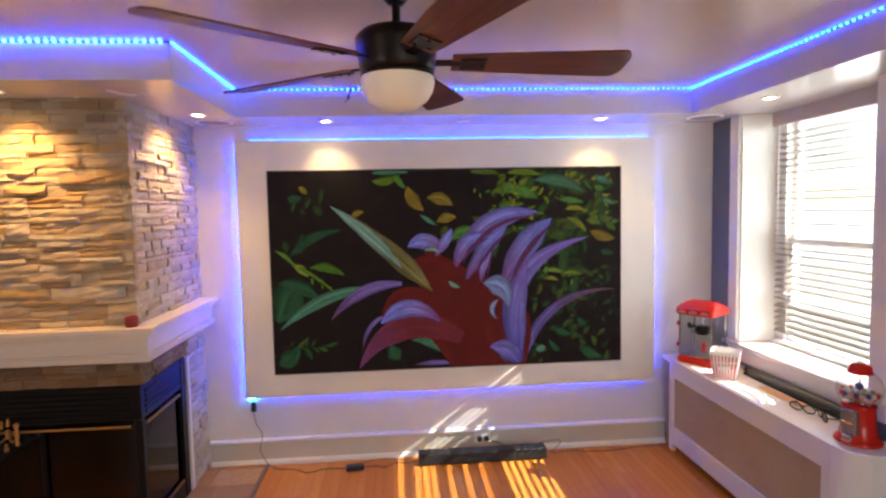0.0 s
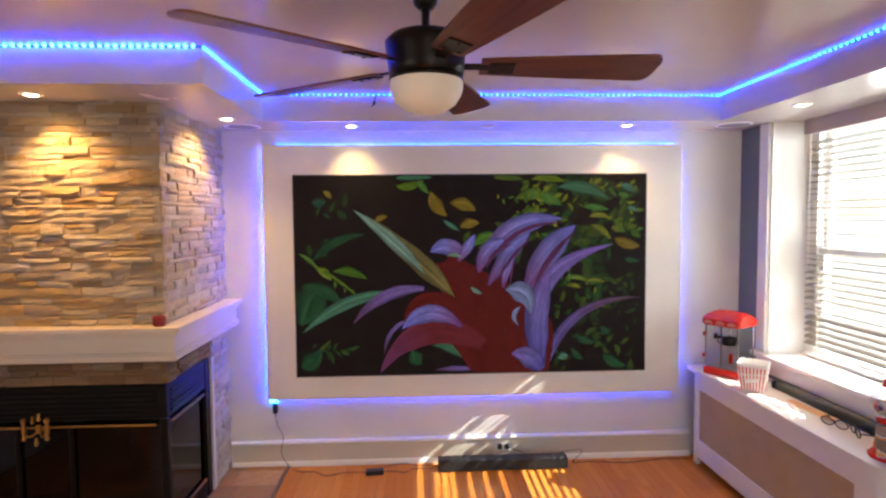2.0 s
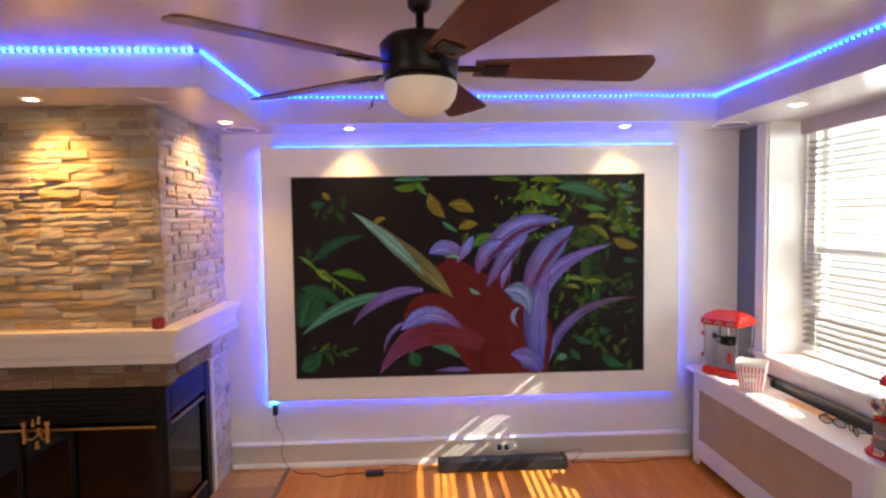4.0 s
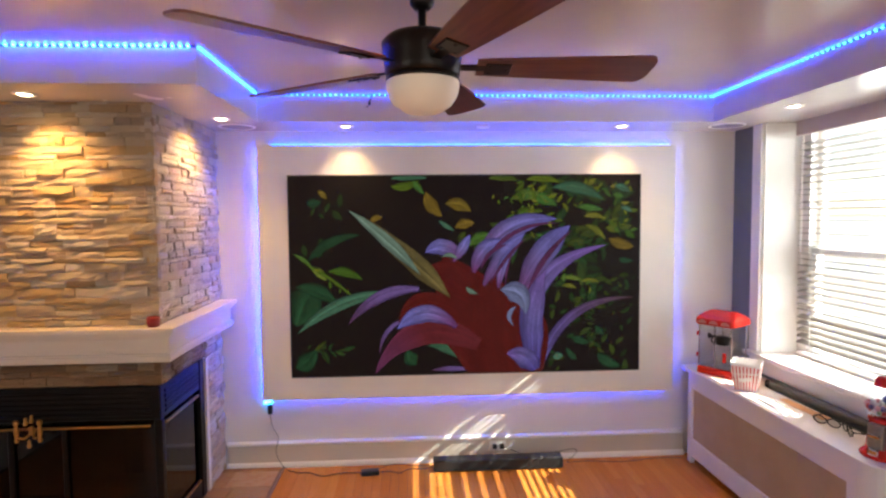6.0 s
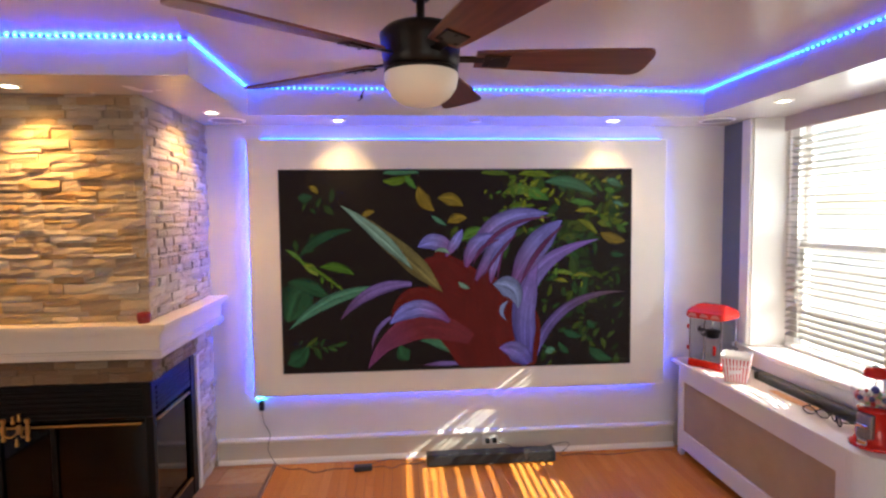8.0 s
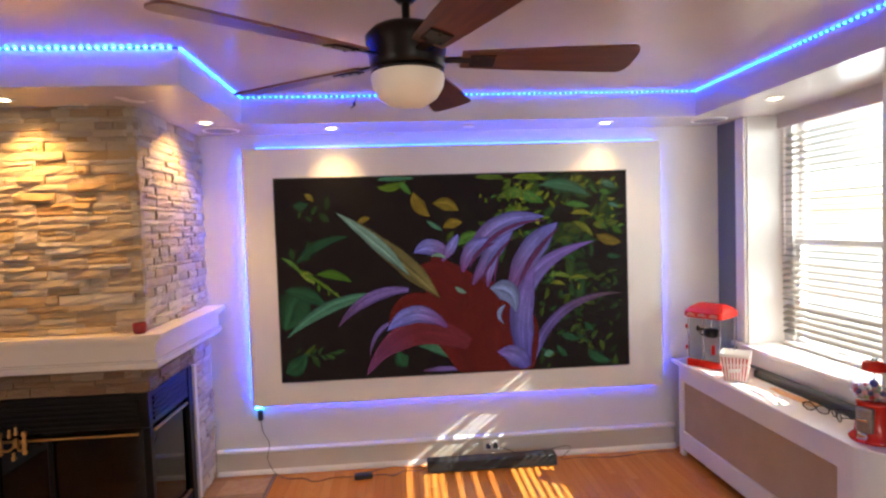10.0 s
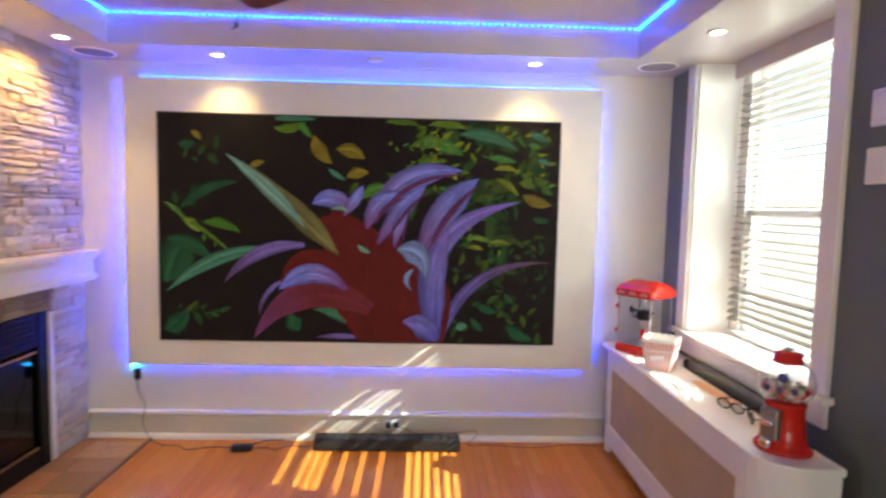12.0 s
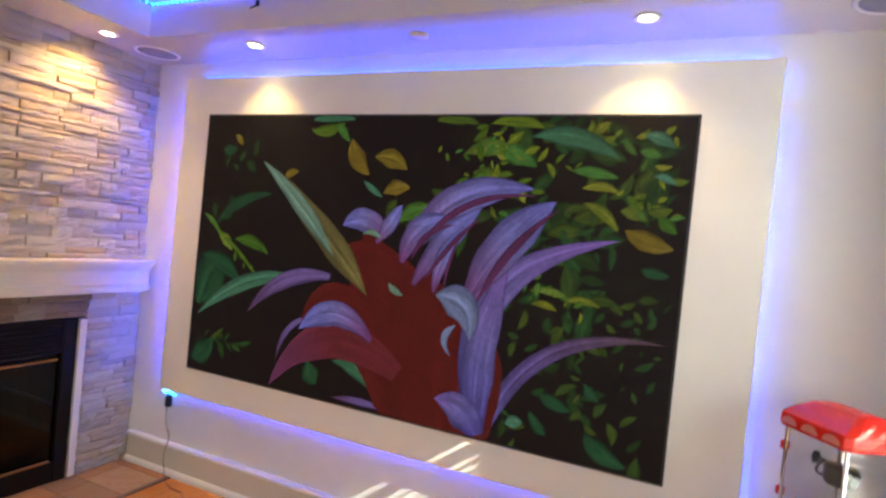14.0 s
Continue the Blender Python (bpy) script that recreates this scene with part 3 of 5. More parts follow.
dim, mid = [], []
for _ in range(24):
    dim += spray(rl.uniform(0.45, 0.95), rl.uniform(0.02, 0.55), 6, 0.12, rl.uniform(0.025, 0.06), rl.uniform(-0.4, 1.2))
for _ in range(12):
    dim += spray(rl.uniform(0.72, 0.95), rl.uniform(0.5, 0.95), 5, 0.10, rl.uniform(0.02, 0.045), rl.uniform(-0.4, 1.2))
for _ in range(4):
    dim += spray(rl.uniform(0.02, 0.08), rl.uniform(0.05, 0.95), 5, 0.10, rl.uniform(0.02, 0.05), rl.uniform(-0.6, 0.6))
for _ in range(20):
    mid += spray(rl.uniform(0.54, 0.92), rl.uniform(0.02, 0.27), 5, 0.08, rl.uniform(0.018, 0.038), rl.uniform(-0.2, 0.8))
mid += spray(0.76, 0.48, 8, 0.11, 0.018, 0.5) + spray(0.74, 0.44, 7, 0.08, 0.016, 1.1) + spray(0.90, 0.25, 5, 0.08, 0.03, 0.3) + spray(0.06, 0.46, 8, 0.14, 0.018, 0.6)
DEEP = [(0.016, 0.743, 0.08, 0.54, 0.13, 0.106), (0.053, 0.42, 0.199, 0.294, 0.22, 0.028), (0.018, 0.547, 0.135, 0.642, 0.22, 0.042), (0.052, 0.133, 0.092, 0.127, -0.22, 0.028),
        (0.012, 0.948, 0.07, 0.86, -0.22, 0.053), (0.797, 0.82, 0.852, 0.854, -0.05, 0.023), (0.876, 0.905, 0.945, 0.975, -0.22, 0.032), (0.869, 0.766, 0.895, 0.811, -0.14, 0.017),
        (0.352, 0.946, 0.328, 0.868, 0.22, 0.042), (0.816, 0.937, 0.784, 0.876, 0.16, 0.019), (0.936, 0.425, 0.979, 0.438, -0.12, 0.017), (0.711, 0.774, 0.715, 0.888, 0.2, 0.028)]
LIME = [(0.106, 0.475, 0.203, 0.517, 0.22, 0.028), (0.06, 0.458, 0.102, 0.519, 0.22, 0.025), (0.013, 0.385, 0.067, 0.468, 0.16, 0.013), (0.032, 0.418, 0.193, 0.629, 0.07, 0.01),
        (0.503, 0.354, 0.569, 0.3, 0.22, 0.032), (0.669, 0.114, 0.755, 0.158, 0.22, 0.036), (0.813, 0.163, 0.89, 0.181, 0.07, 0.019), (0.833, 0.214, 0.893, 0.222, 0.22, 0.016),
        (0.896, 0.272, 0.939, 0.294, 0.22, 0.023), (0.837, 0.255, 0.897, 0.332, 0.22, 0.019), (0.757, 0.441, 0.819, 0.439, 0.22, 0.021), (0.621, 0.125, 0.717, 0.114, 0.22, 0.032)]
LIME += [(0.641, 0.182, 0.693, 0.224, 0.22, 0.032), (0.284, 0.056, 0.364, 0.029, -0.22, 0.025), (0.348, 0.028, 0.378, 0.095, -0.07, 0.019), (0.56, 0.022, 0.644, 0.033, 0.22, 0.025),
         (0.666, 0.03, 0.762, 0.043, 0.22, 0.025), (0.766, 0.523, 0.836, 0.542, 0.22, 0.013), (0.825, 0.541, 0.881, 0.547, 0.22, 0.013), (0.77, 0.561, 0.813, 0.574, 0.22, 0.013)]
OCHRE = [(0.437, 0.143, 0.51, 0.183, 0.22, 0.036), (0.384, 0.083, 0.429, 0.206, -0.22, 0.038), (0.464, 0.265, 0.52, 0.243, 0.22, 0.03), (0.226, 0.233, 0.262, 0.206, 0.22, 0.019),
         (0.083, 0.08, 0.107, 0.119, 0.22, 0.017), (0.906, 0.322, 0.981, 0.366, -0.12, 0.032)]
TEAL = [(0.02, 0.78, 0.289, 0.578, 0.19, 0.034), (0.481, 0.925, 0.385, 0.851, -0.22, 0.025), (0.285, 0.023, 0.386, 0.02, 0.2, 0.028), (0.742, 0.067, 0.889, 0.128, 0.22, 0.034),
        (0.921, 0.059, 0.968, 0.093, 0.2, 0.021), (0.418, 0.227, 0.463, 0.279, -0.01, 0.014), (0.745, 0.93, 0.775, 0.917, 0.22, 0.023), (0.942, 0.17, 0.974, 0.192, 0.22, 0.013)]
picture_part("picture_dim_foliage", dim, [(0, (0.012, 0.022, 0.005)), (0.5, (0.014, 0.038, 0.010)), (1, (0.036, 0.046, 0.006))], 0)
picture_part("picture_deep_foliage", DEEP, [(0, (0.010, 0.034, 0.014)), (0.5, (0.014, 0.045, 0.018)), (1, (0.030, 0.055, 0.012))], 0.8, peak=0.4)
picture_part("picture_bright_foliage", mid + LIME, [(0, (0.030, 0.070, 0.007)), (0.3, (0.13, 0.135, 0.010)), (0.5, (0.050, 0.075, 0.008)), (0.7, (0.040, 0.11, 0.022)), (0.85, (0.16, 0.14, 0.014)), (1, (0.035, 0.060, 0.008))], 1)
picture_part("picture_ochre_foliage", OCHRE, [(0, (0.13, 0.075, 0.010)), (1, (0.10, 0.085, 0.010))], 2)
picture_part("picture_pale_foliage", TEAL, [(0, (0.030, 0.080, 0.040)), (0.5, (0.055, 0.12, 0.080)), (1, (0.030, 0.075, 0.035))], 2.5)
picture_part("picture_outer_bloom", [(0.706, 0.985, 0.982, 0.625, 0.40, 0.030)], [(0, (0.085, 0.045, 0.14)), (1, (0.085, 0.045, 0.14))], 3, root=(0.075, 0.055, 0.20), tip=(0.075, 0.038, 0.045), peak=0.3, cut=0.6)
picture_part("picture_curl", [(0.328, 0.713, 0.248, 0.89, -0.34, 0.013), (0.503, 0.976, 0.392, 0.976, -0.06, 0.015), (0.362, 0.566, 0.162, 0.738, -0.27, 0.034)],
             [(0, (0.10, 0.055, 0.17)), (1, (0.11, 0.065, 0.20))], 3.4, tip=(0.07, 0.025, 0.06), cut=0.6)
picture_part("picture_heart", [(0.600, 1.104, 0.430, 0.40, -0.05, 0.20), (0.611, 1.088, 0.555, 0.48, -0.04, 0.15), (0.466, 0.693, 0.303, 0.756, -0.6, 0.060), (0.655, 1.072, 0.610, 0.56, -0.16, 0.145), (0.52, 0.62, 0.375, 0.47, -0.18, 0.095)],
             [(0, (0.064, 0.0050, 0.004)), (0.5, (0.054, 0.0042, 0.004)), (1, (0.072, 0.0062, 0.004))], 4, even=True, peak=0.55, cut=0.5)
picture_part("picture_strap", [(0.53, 0.85, 0.236, 0.985, -0.51, 0.074)], [(0, (0.085, 0.010, 0.014)), (1, (0.085, 0.010, 0.014))], 4.5, tip=(0.085, 0.018, 0.055), even=True, peak=0.4, cut=0.5)
PETALS = [(0.517, 0.481, 0.755, 0.224, 0.35, 0.058), (0.65, 0.60, 0.795, 0.257, 0.15, 0.072), (0.545, 0.553, 0.664, 0.293, 0.11, 0.044), (0.517, 0.487, 0.609, 0.33, 0.36, 0.050),
          (0.587, 0.568, 0.623, 0.368, 0.12, 0.028), (0.467, 0.761, 0.298, 0.765, -0.50, 0.052), (0.48, 0.412, 0.38, 0.384, -0.45, 0.046), (0.459, 0.432, 0.507, 0.298, -0.02, 0.030)]
picture_part("picture_long_petal", [(0.693, 0.98, 0.901, 0.355, 0.55, 0.056), (0.695, 0.98, 0.725, 0.45, 0.15, 0.062), (0.695, 0.985, 0.61, 0.90, -0.30, 0.060)],
             [(0, (0.11, 0.085, 0.25)), (1, (0.12, 0.090, 0.27))], 5, root=(0.060, 0.040, 0.20), tip=(0.13, 0.065, 0.25), peak=0.42, cut=0.6)
picture_part("picture_bloom", PETALS, [(0, (0.12, 0.095, 0.27)), (0.5, (0.14, 0.115, 0.31)), (1, (0.13, 0.085, 0.25))], 5.6, root=(0.11, 0.030, 0.11), tip=(0.10, 0.085, 0.30), peak=0.55, cut=0.8)
picture_part("picture_fold_shade", [(a + 0.020, b - 0.01, c + 0.006, d + 0.020, e * 0.9, f * 0.22) for a, b, c, d, e, f in PETALS[:5]], [(0, (0.070, 0.015, 0.055)), (1, (0.085, 0.020, 0.075))], 7)
picture_part("picture_pale_fold", [(0.592, 0.575, 0.665, 0.70, 0.55, 0.060), (0.638, 0.66, 0.632, 0.76, -0.6, 0.014)], [(0, (0.13, 0.14, 0.25)), (1, (0.11, 0.11, 0.25))], 7.5, peak=0.35)
# plain tan shape with a teal edge in place of a butterfly's closed wing
picture_part("picture_wing_shape", [(0.45, 0.612, 0.168, 0.174, -0.05, 0.056)], [(0, (0.085, 0.065, 0.024)), (1, (0.085, 0.065, 0.024))], 8, root=(0.12, 0.085, 0.028), peak=0.35)
picture_part("picture_teal_edge", [(0.366, 0.495, 0.168, 0.174, -0.06, 0.034), (0.494, 0.558, 0.527, 0.593, -0.17, 0.014), (0.427, 0.407, 0.47, 0.418, 0.39, 0.012)], [(0, (0.11, 0.16, 0.12)), (1, (0.13, 0.18, 0.15))], 9)

# ---- light tape along the tray ----
led_bm = bmesh.new()
add_box(led_bm, -0.004, 0.004, -0.009, 0, -0.003, 0.003, 0.0012)
led_me = mesh_of("led", led_bm, LED)
led_bm = bmesh.new()
add_box(led_bm, -0.004, 0.004, -0.011, 0, -0.003, 0.003, 0.0012)
bright_me = mesh_of("led", led_bm, LED_NEAR)
tape_m = plain("clear_tape", (0.16, 0.17, 0.2), 0.5)
LED_Z = CEIL_Z - 0.0055


def led_run(x0, y0, x1, y1, turn, me=led_me):
    """A tape of small lights on the soffit's face; turn points its face into the room."""
    length = math.hypot(x1 - x0, y1 - y0)
    run = thing("led_strip", (x0, y0, LED_Z), "blue light tape stuck along the top of the soffit", "light strip", "blue tapes round the tray")
    run.rotation_euler = (0, 0, math.atan2(y1 - y0, x1 - x0))
    side = turn
    part("tape", box(0, length, min(0, side * 0.0015), max(0, side * 0.0015), -0.005, 0.005), tape_m, run)
    n = int(length / 0.0333)
    for i in range(n):
        ob = new("led", me)
        ob.matrix_basis = pose(0.015 + i * 0.0333, side * 0.0025, 0, 0, 0, 0 if side < 0 else 180)
        ob.parent = run
    return run


led_run(TRAY_L, TRAY_B, TRAY_R, TRAY_B, -1)
led_run(TRAY_R, TRAY_B, TRAY_R, 0.0, -1)
led_run(TRAY_L, TRAY_STEP, TRAY_L, TRAY_B, -1)
led_run(-2.6, TRAY_STEP, TRAY_L, TRAY_STEP, -1, bright_me)
hook = thing("cable_clip", (-0.37, TRAY_B, 2.44), "small black cable end hanging from the light tape", "cable clip")
part("clip", box(-0.008, 0.008, -0.014, 0, -0.012, 0.012, 0.003), BLACK_PLASTIC, hook)
part("cord", tube([(0, -0.008, 0.01), (0.012, -0.02, 0.03), (0.016, -0.008, 0.042)], 0.003, 6), BLACK_PLASTIC, hook)
part("cord_end", tube([(0, -0.008, -0.01), (-0.010, -0.022, -0.022), (-0.022, -0.026, -0.03)], 0.003, 6), BLACK_PLASTIC, hook)

# ---- downlights, loudspeakers, sprinkler ----
def downlight(x, y, power, aim, size=80, blend=1.0, tint=(1.0, 0.60, 0.26)):
    d = thing("downlight", (x, y, SOFFIT_Z), "small round white recessed downlight, lit warm", "downlight", "downlights in the soffit")
    part("trim_ring", lathe([(0.030, -0.001), (0.034, -0.006), (0.046, -0.005), (0.050, 0.0), (0.030, 0.0)], 28), TRIM, d, smooth=True)
    part("lens", lathe([(0.0, -0.002), (0.030, -0.002), (0.030, 0.0)], 24), LAMP_FACE, d, "glowing warm lens")
    l = bpy.data.lights.new("downlight_beam", "SPOT")
    l.energy, l.spot_size, l.spot_blend, l.color, l.shadow_soft_size = power, radians(size), blend, tint, 0.035
    ob = new("downlight_beam", l)
    ob.matrix_world = look((x, y, SOFFIT_Z - 0.012), aim)
    return d


downlight(-0.535, 3.44, 3.3, (-0.535, 3.50, 1.3), 100, 0.6)
downlight(1.275, 3.42, 3.3, (1.275, 3.48, 1.3), 100, 0.6)
downlight(1.99, 2.755, 6.0, (1.99, 2.755, 0.0))
downlight(-1.24, 3.18, 10.0, (-1.42, 3.08, 1.55), 125)
downlight(-1.93, 2.53, 14.0, (-1.80, 2.72, 1.20), 108, tint=(1.0, 0.53, 0.18))


def ceiling_speaker(x, y):
    d = thing("ceiling_speaker", (x, y, SOFFIT_Z), "round grey flush ceiling loudspeaker grille", "speaker", "loudspeakers in the soffit")
    part("rim", lathe([(0.098, -0.001), (0.100, -0.006), (0.112, -0.004), (0.115, 0.0), (0.098, 0.0)], 40), TRIM, d, smooth=True)
    part("grille", lathe([(0.0, -0.005), (0.06, -0.0045), (0.098, -0.003), (0.098, 0.0)], 40), SPEAKER, d, smooth=True)


ceiling_speaker(-1.235, 3.46)
ceiling_speaker(1.985, 3.40)
spr = thing("sprinkler_cover", (0.356, 3.447, SOFFIT_Z), "small round white ceiling cover plate", "sprinkler")
part("plate", lathe([(0.0, -0.010), (0.030, -0.009), (0.040, -0.006), (0.042, 0.0)], 28), TRIM, spr, smooth=True)

# ---- ceiling fan ----
fan = thing("ceiling_fan", (-0.08, 1.49, CEIL_Z), "dark bronze ceiling fan with red-brown wooden blades and opal bowl", "ceiling fan")
Z = lambda z: z - CEIL_Z
part("canopy", lathe([(0.0, 0.0), (0.070, 0.0), (0.068, -0.025), (0.052, -0.075), (0.038, -0.085), (0.036, -0.125), (0.022, -0.140), (0.0, -0.140)], 32), BRONZE, fan, smooth=True)
part("downrod", lathe([(0.0125, -0.13), (0.0125, Z(2.285)), (0.03, Z(2.283)), (0.03, Z(2.27))], 20), BRONZE, fan, smooth=True)
part("motor_housing", lathe([(0.0, Z(2.290)), (0.055, Z(2.288)), (0.105, Z(2.272)), (0.124, Z(2.252)), (0.121, Z(2.225)), (0.115, Z(2.18)), (0.113, Z(2.158)), (0.104, Z(2.150)), (0.0, Z(2.150))], 48), BRONZE, fan, smooth=True)
lampkit = part("lamp_collar", lathe([(0.0, Z(2.152)), (0.106, Z(2.152)), (0.112, Z(2.146)), (0.110, Z(2.138)), (0.0, Z(2.138))], 40), BRONZE, fan, smooth=True)
part("bowl", lathe([(0.110, Z(2.140)), (0.112, Z(2.125)), (0.106, Z(2.098)), (0.088, Z(2.070)), (0.058, Z(2.050)), (0.025, Z(2.043)), (0.0, Z(2.042))], 40), OPAL, lampkit, "frosted opal glass bowl", smooth=True)


def blade_mesh():
    bm = bmesh.new()
    outline = []
    for i in range(13):
        t = i / 12
        outline.append((0.165 + 0.515 * t, 0.046 + 0.036 * t ** 0.8))
    for i in range(1, 8):
        a = math.pi / 2 * i / 8
        outline.append((0.680 + 0.035 * math.sin(a), 0.082 * math.cos(a) ** 0.6))
    up = [bm.verts.new((x, y, 0.004)) for x, y in outline] + [bm.verts.new((x, -y, 0.004)) for x, y in reversed(outline)]
    dn = [bm.verts.new((v.co.x, v.co.y, -0.003)) for v in up]
    n = len(up)
    bm.faces.new(up), bm.faces.new(dn)
    for i in range(n):
        bm.faces.new((up[i], up[(i + 1) % n], dn[(i + 1) % n], dn[i]))
    return mesh_of("blade", bm, BLADE)


blade_me = blade_mesh()
for i in range(5):
    arm_bm = bmesh.new()
    add_box(arm_bm, 0.09, 0.20, -0.016, 0.016, -0.004, 0.003, 0.002)
    add_box(arm_bm, 0.19, 0.27, -0.034, 0.034, -0.008, -0.003, 0.002)
    for sx, sy in ((0.205, 0.022), (0.205, -0.022), (0.255, 0.0)):
        add_box(arm_bm, sx - 0.005, sx + 0.005, sy - 0.005, sy + 0.005, -0.011, -0.007, 0.002)
    at = pose(0, 0, Z(2.185), 0, 0, 1 + 72 * i) @ pose(0, 0, 0, -12, 0, 0)
    arm = part("blade_arm", arm_bm, BRONZE, fan, at=at)
    ob = new("blade", blade_me)
    ob.parent = arm

# ---- fireplace: breast, mantel, firebox, hearth ----
breast = structure("wall_chimney_front", box(LEFT_X, STONE_X - 0.03, STONE_Y + 0.03, WALL_Y, 1.0, SOFFIT_Z), MORTAR, "chimney breast faced with tan split ledge stone")
side = structure("wall_chimney_side", box(STONE_X - 0.24, STONE_X - 0.026, 3.335, WALL_Y, 0.0, 1.0), MORTAR, "side of the chimney breast faced with pale split ledge stone")
structure("wall_firebox_left", box(LEFT_X, -2.62, STONE_Y + 0.02, WALL_Y, 0.0, 1.0), GROUT, "stone wall beside the firebox")

mantel = thing("mantel_shelf", (0, 0, 1.0), "white painted wooden mantel shelf wrapping round the chimney corner", "mantel")
MX, MY = -1.335, 2.625
def mantel_band(name, out, z0, z1, label=""):
    """One moulding of the mantel, as an L in plan."""
    o = [(LEFT_X + 0.002, MY - out), (MX + out, MY - out), (MX + out, WALL_Y - 0.012), (STONE_X - 0.02, WALL_Y - 0.012), (STONE_X - 0.02, STONE_Y + 0.02), (LEFT_X + 0.002, STONE_Y + 0.02)]
    part(name, prism(o, z0 - 1.0, z1 - 1.0, 0.004), MANTEL, mantel, label)


mantel_band("shelf_top", 0.012, 1.163, 1.187)
mantel_band("upper_moulding", 0.0, 1.152, 1.163)
mantel_band("cove_moulding", -0.010, 1.141, 1.152)
mantel_band("bead_moulding", -0.020, 1.131, 1.141)
mantel_band("frieze", -0.032, 1.050, 1.131)
mantel_band("lower_bead", -0.022, 1.040, 1.050)
mantel_band("lower_moulding", -0.014, 1.020, 1.040)
mantel_band("foot_moulding", -0.026, 1.006, 1.020)

fire = thing("fireplace_insert", (0, 0, 0), "black corner gas fireplace with glass on two sides and brass trim", "fireplace")
FX0, FX1, FY0, FY1, FZ = -2.60, STONE_X - 0.002, STONE_Y - 0.002, 3.292, 0.868
part("firebox", box(FX0 + 0.1, FX1 - 0.40, FY0 + 0.40, FY1 + 0.02, 0.08, 0.72), FIREBOX, fire)
part("base_plinth", box(FX0, FX1 - 0.004, FY0 + 0.004, FY1, 0.0, 0.115, 0.004), BLACK_METAL, fire)
part("hood", box(FX0, FX1 - 0.004, FY0 + 0.004, FY1, 0.69, FZ, 0.004), BLACK_METAL, fire)
for i in range(5):
    z = 0.715 + i * 0.027
    part("louvre", box(FX0 + 0.05, FX1 - 0.05, FY0 - 0.004, FY0 + 0.006, z, z + 0.016, 0.003), BLACK_METAL, fire)
    part("louvre", box(FX1 - 0.006, FX1 + 0.004, FY0 + 0.05, FY1 - 0.10, z, z + 0.016, 0.003), BLACK_METAL, fire)
part("corner_post", box(FX1 - 0.04, FX1 - 0.001, FY0 + 0.001, FY0 + 0.04, 0.0, 0.69, 0.003), BLACK_METAL, fire)
part("end_post", box(FX1 - 0.03, FX1 + 0.001, FY1 - 0.07, FY1, 0.0, FZ, 0.003), BLACK_METAL, fire)
part("end_post", box(FX0, FX0 + 0.05, FY0 - 0.002, FY0 + 0.04, 0.0, 0.69, 0.003), BLACK_METAL, fire)
for x in (-2.20, -1.93):
    part("door_stile", box(x - 0.012, x + 0.012, FY0 + 0.002, FY0 + 0.02, 0.14, 0.655, 0.003), BLACK_METAL, fire)
part("front_glass", box(FX0 + 0.05, FX1 - 0.04, FY0 + 0.022, FY0 + 0.027, 0.115, 0.69), FIREGLASS, fire)
part("side_glass", box(FX1 - 0.027, FX1 - 0.022, FY0 + 0.04, FY1 - 0.07, 0.115, 0.69), FIREGLASS, fire)
for z in (0.652, 0.118):
    part("brass_rail", box(FX0 + 0.05, FX1 - 0.06, FY0 - 0.003, FY0 + 0.012, z, z + 0.013, 0.004, 2), BRASS, fire, "polished brass rail")
    part("brass_rail", box(FX1 - 0.012, FX1 + 0.003, FY0 + 0.06, FY1 - 0.09, z, z + 0.013, 0.004, 2), BRASS, fire, "polished brass rail")
for i in range(4):
    part("log", tube([(-2.1 + 0.05 * i, 2.93 + 0.05 * i, 0.17 + 0.03 * (i % 2)), (-1.9, 2.95 + 0.05 * i, 0.185 + 0.03 * (i % 2)), (-1.62 - 0.04 * i, 2.95 + 0.06 * i, 0.17)], 0.035, 9), ASH_LOG, fire)
part("ember_tray", box(-2.2, -1.55, 2.86, 3.12, 0.115, 0.15, 0.004), BLACK_METAL, fire)

handles = part("door_pulls", box(-0.012, 0.012, -0.02, 0.0, 0.03, 0.08, 0.006, 2), BRASS, fire, "turned brass door pulls with ball finials", at=pose(-2.082, FY0 + 0.002, 0.60))
for sx in (-0.058, 0.058):
    part("pull", lathe([(0.0, 0.0), (0.010, 0.004), (0.013, 0.016), (0.007, 0.026), (0.012, 0.045), (0.013, 0.07), (0.007, 0.088), (0.014, 0.100), (0.013, 0.115), (0.0, 0.124)], 16, axis=(sx, -0.035)), BRASS, handles, smooth=True)
    part("arm", tube([(sx, -0.035, 0.035), (sx * 0.5, -0.03, 0.022), (sx * 0.2, -0.012, 0.035), (sx * 0.2, 0.0, 0.05)], 0.006, 8), BRASS, handles, smooth=True)
for sx, z0 in ((-0.014, 0.085), (0.016, 0.098), (0.0, -0.03)):
    part("finial", lathe([(0.0, z0), (0.009, z0 + 0.004), (0.012, z0 + 0.016), (0.006, z0 + 0.028), (0.009, z0 + 0.040), (0.0, z0 + 0.048)], 14, axis=(sx, -0.03)), BRASS, handles, smooth=True)

structure("edge_tile_trim", box(STONE_X - 0.02, STONE_X + 0.012, FY1 + 0.001, 3.333, 0.011, 0.862, 0.003), CREAM, "cream edge tile beside the fireplace")
cup = thing("candle_cup", (-1.44, 2.665, 1.187), "small dark red glass candle cup on the mantel", "candle")
part("cup", lathe([(0.0, 0.0), (0.026, 0.0), (0.031, 0.012), (0.032, 0.05), (0.028, 0.052), (0.027, 0.03), (0.0, 0.03)], 28), DARK_RED, cup, smooth=True)
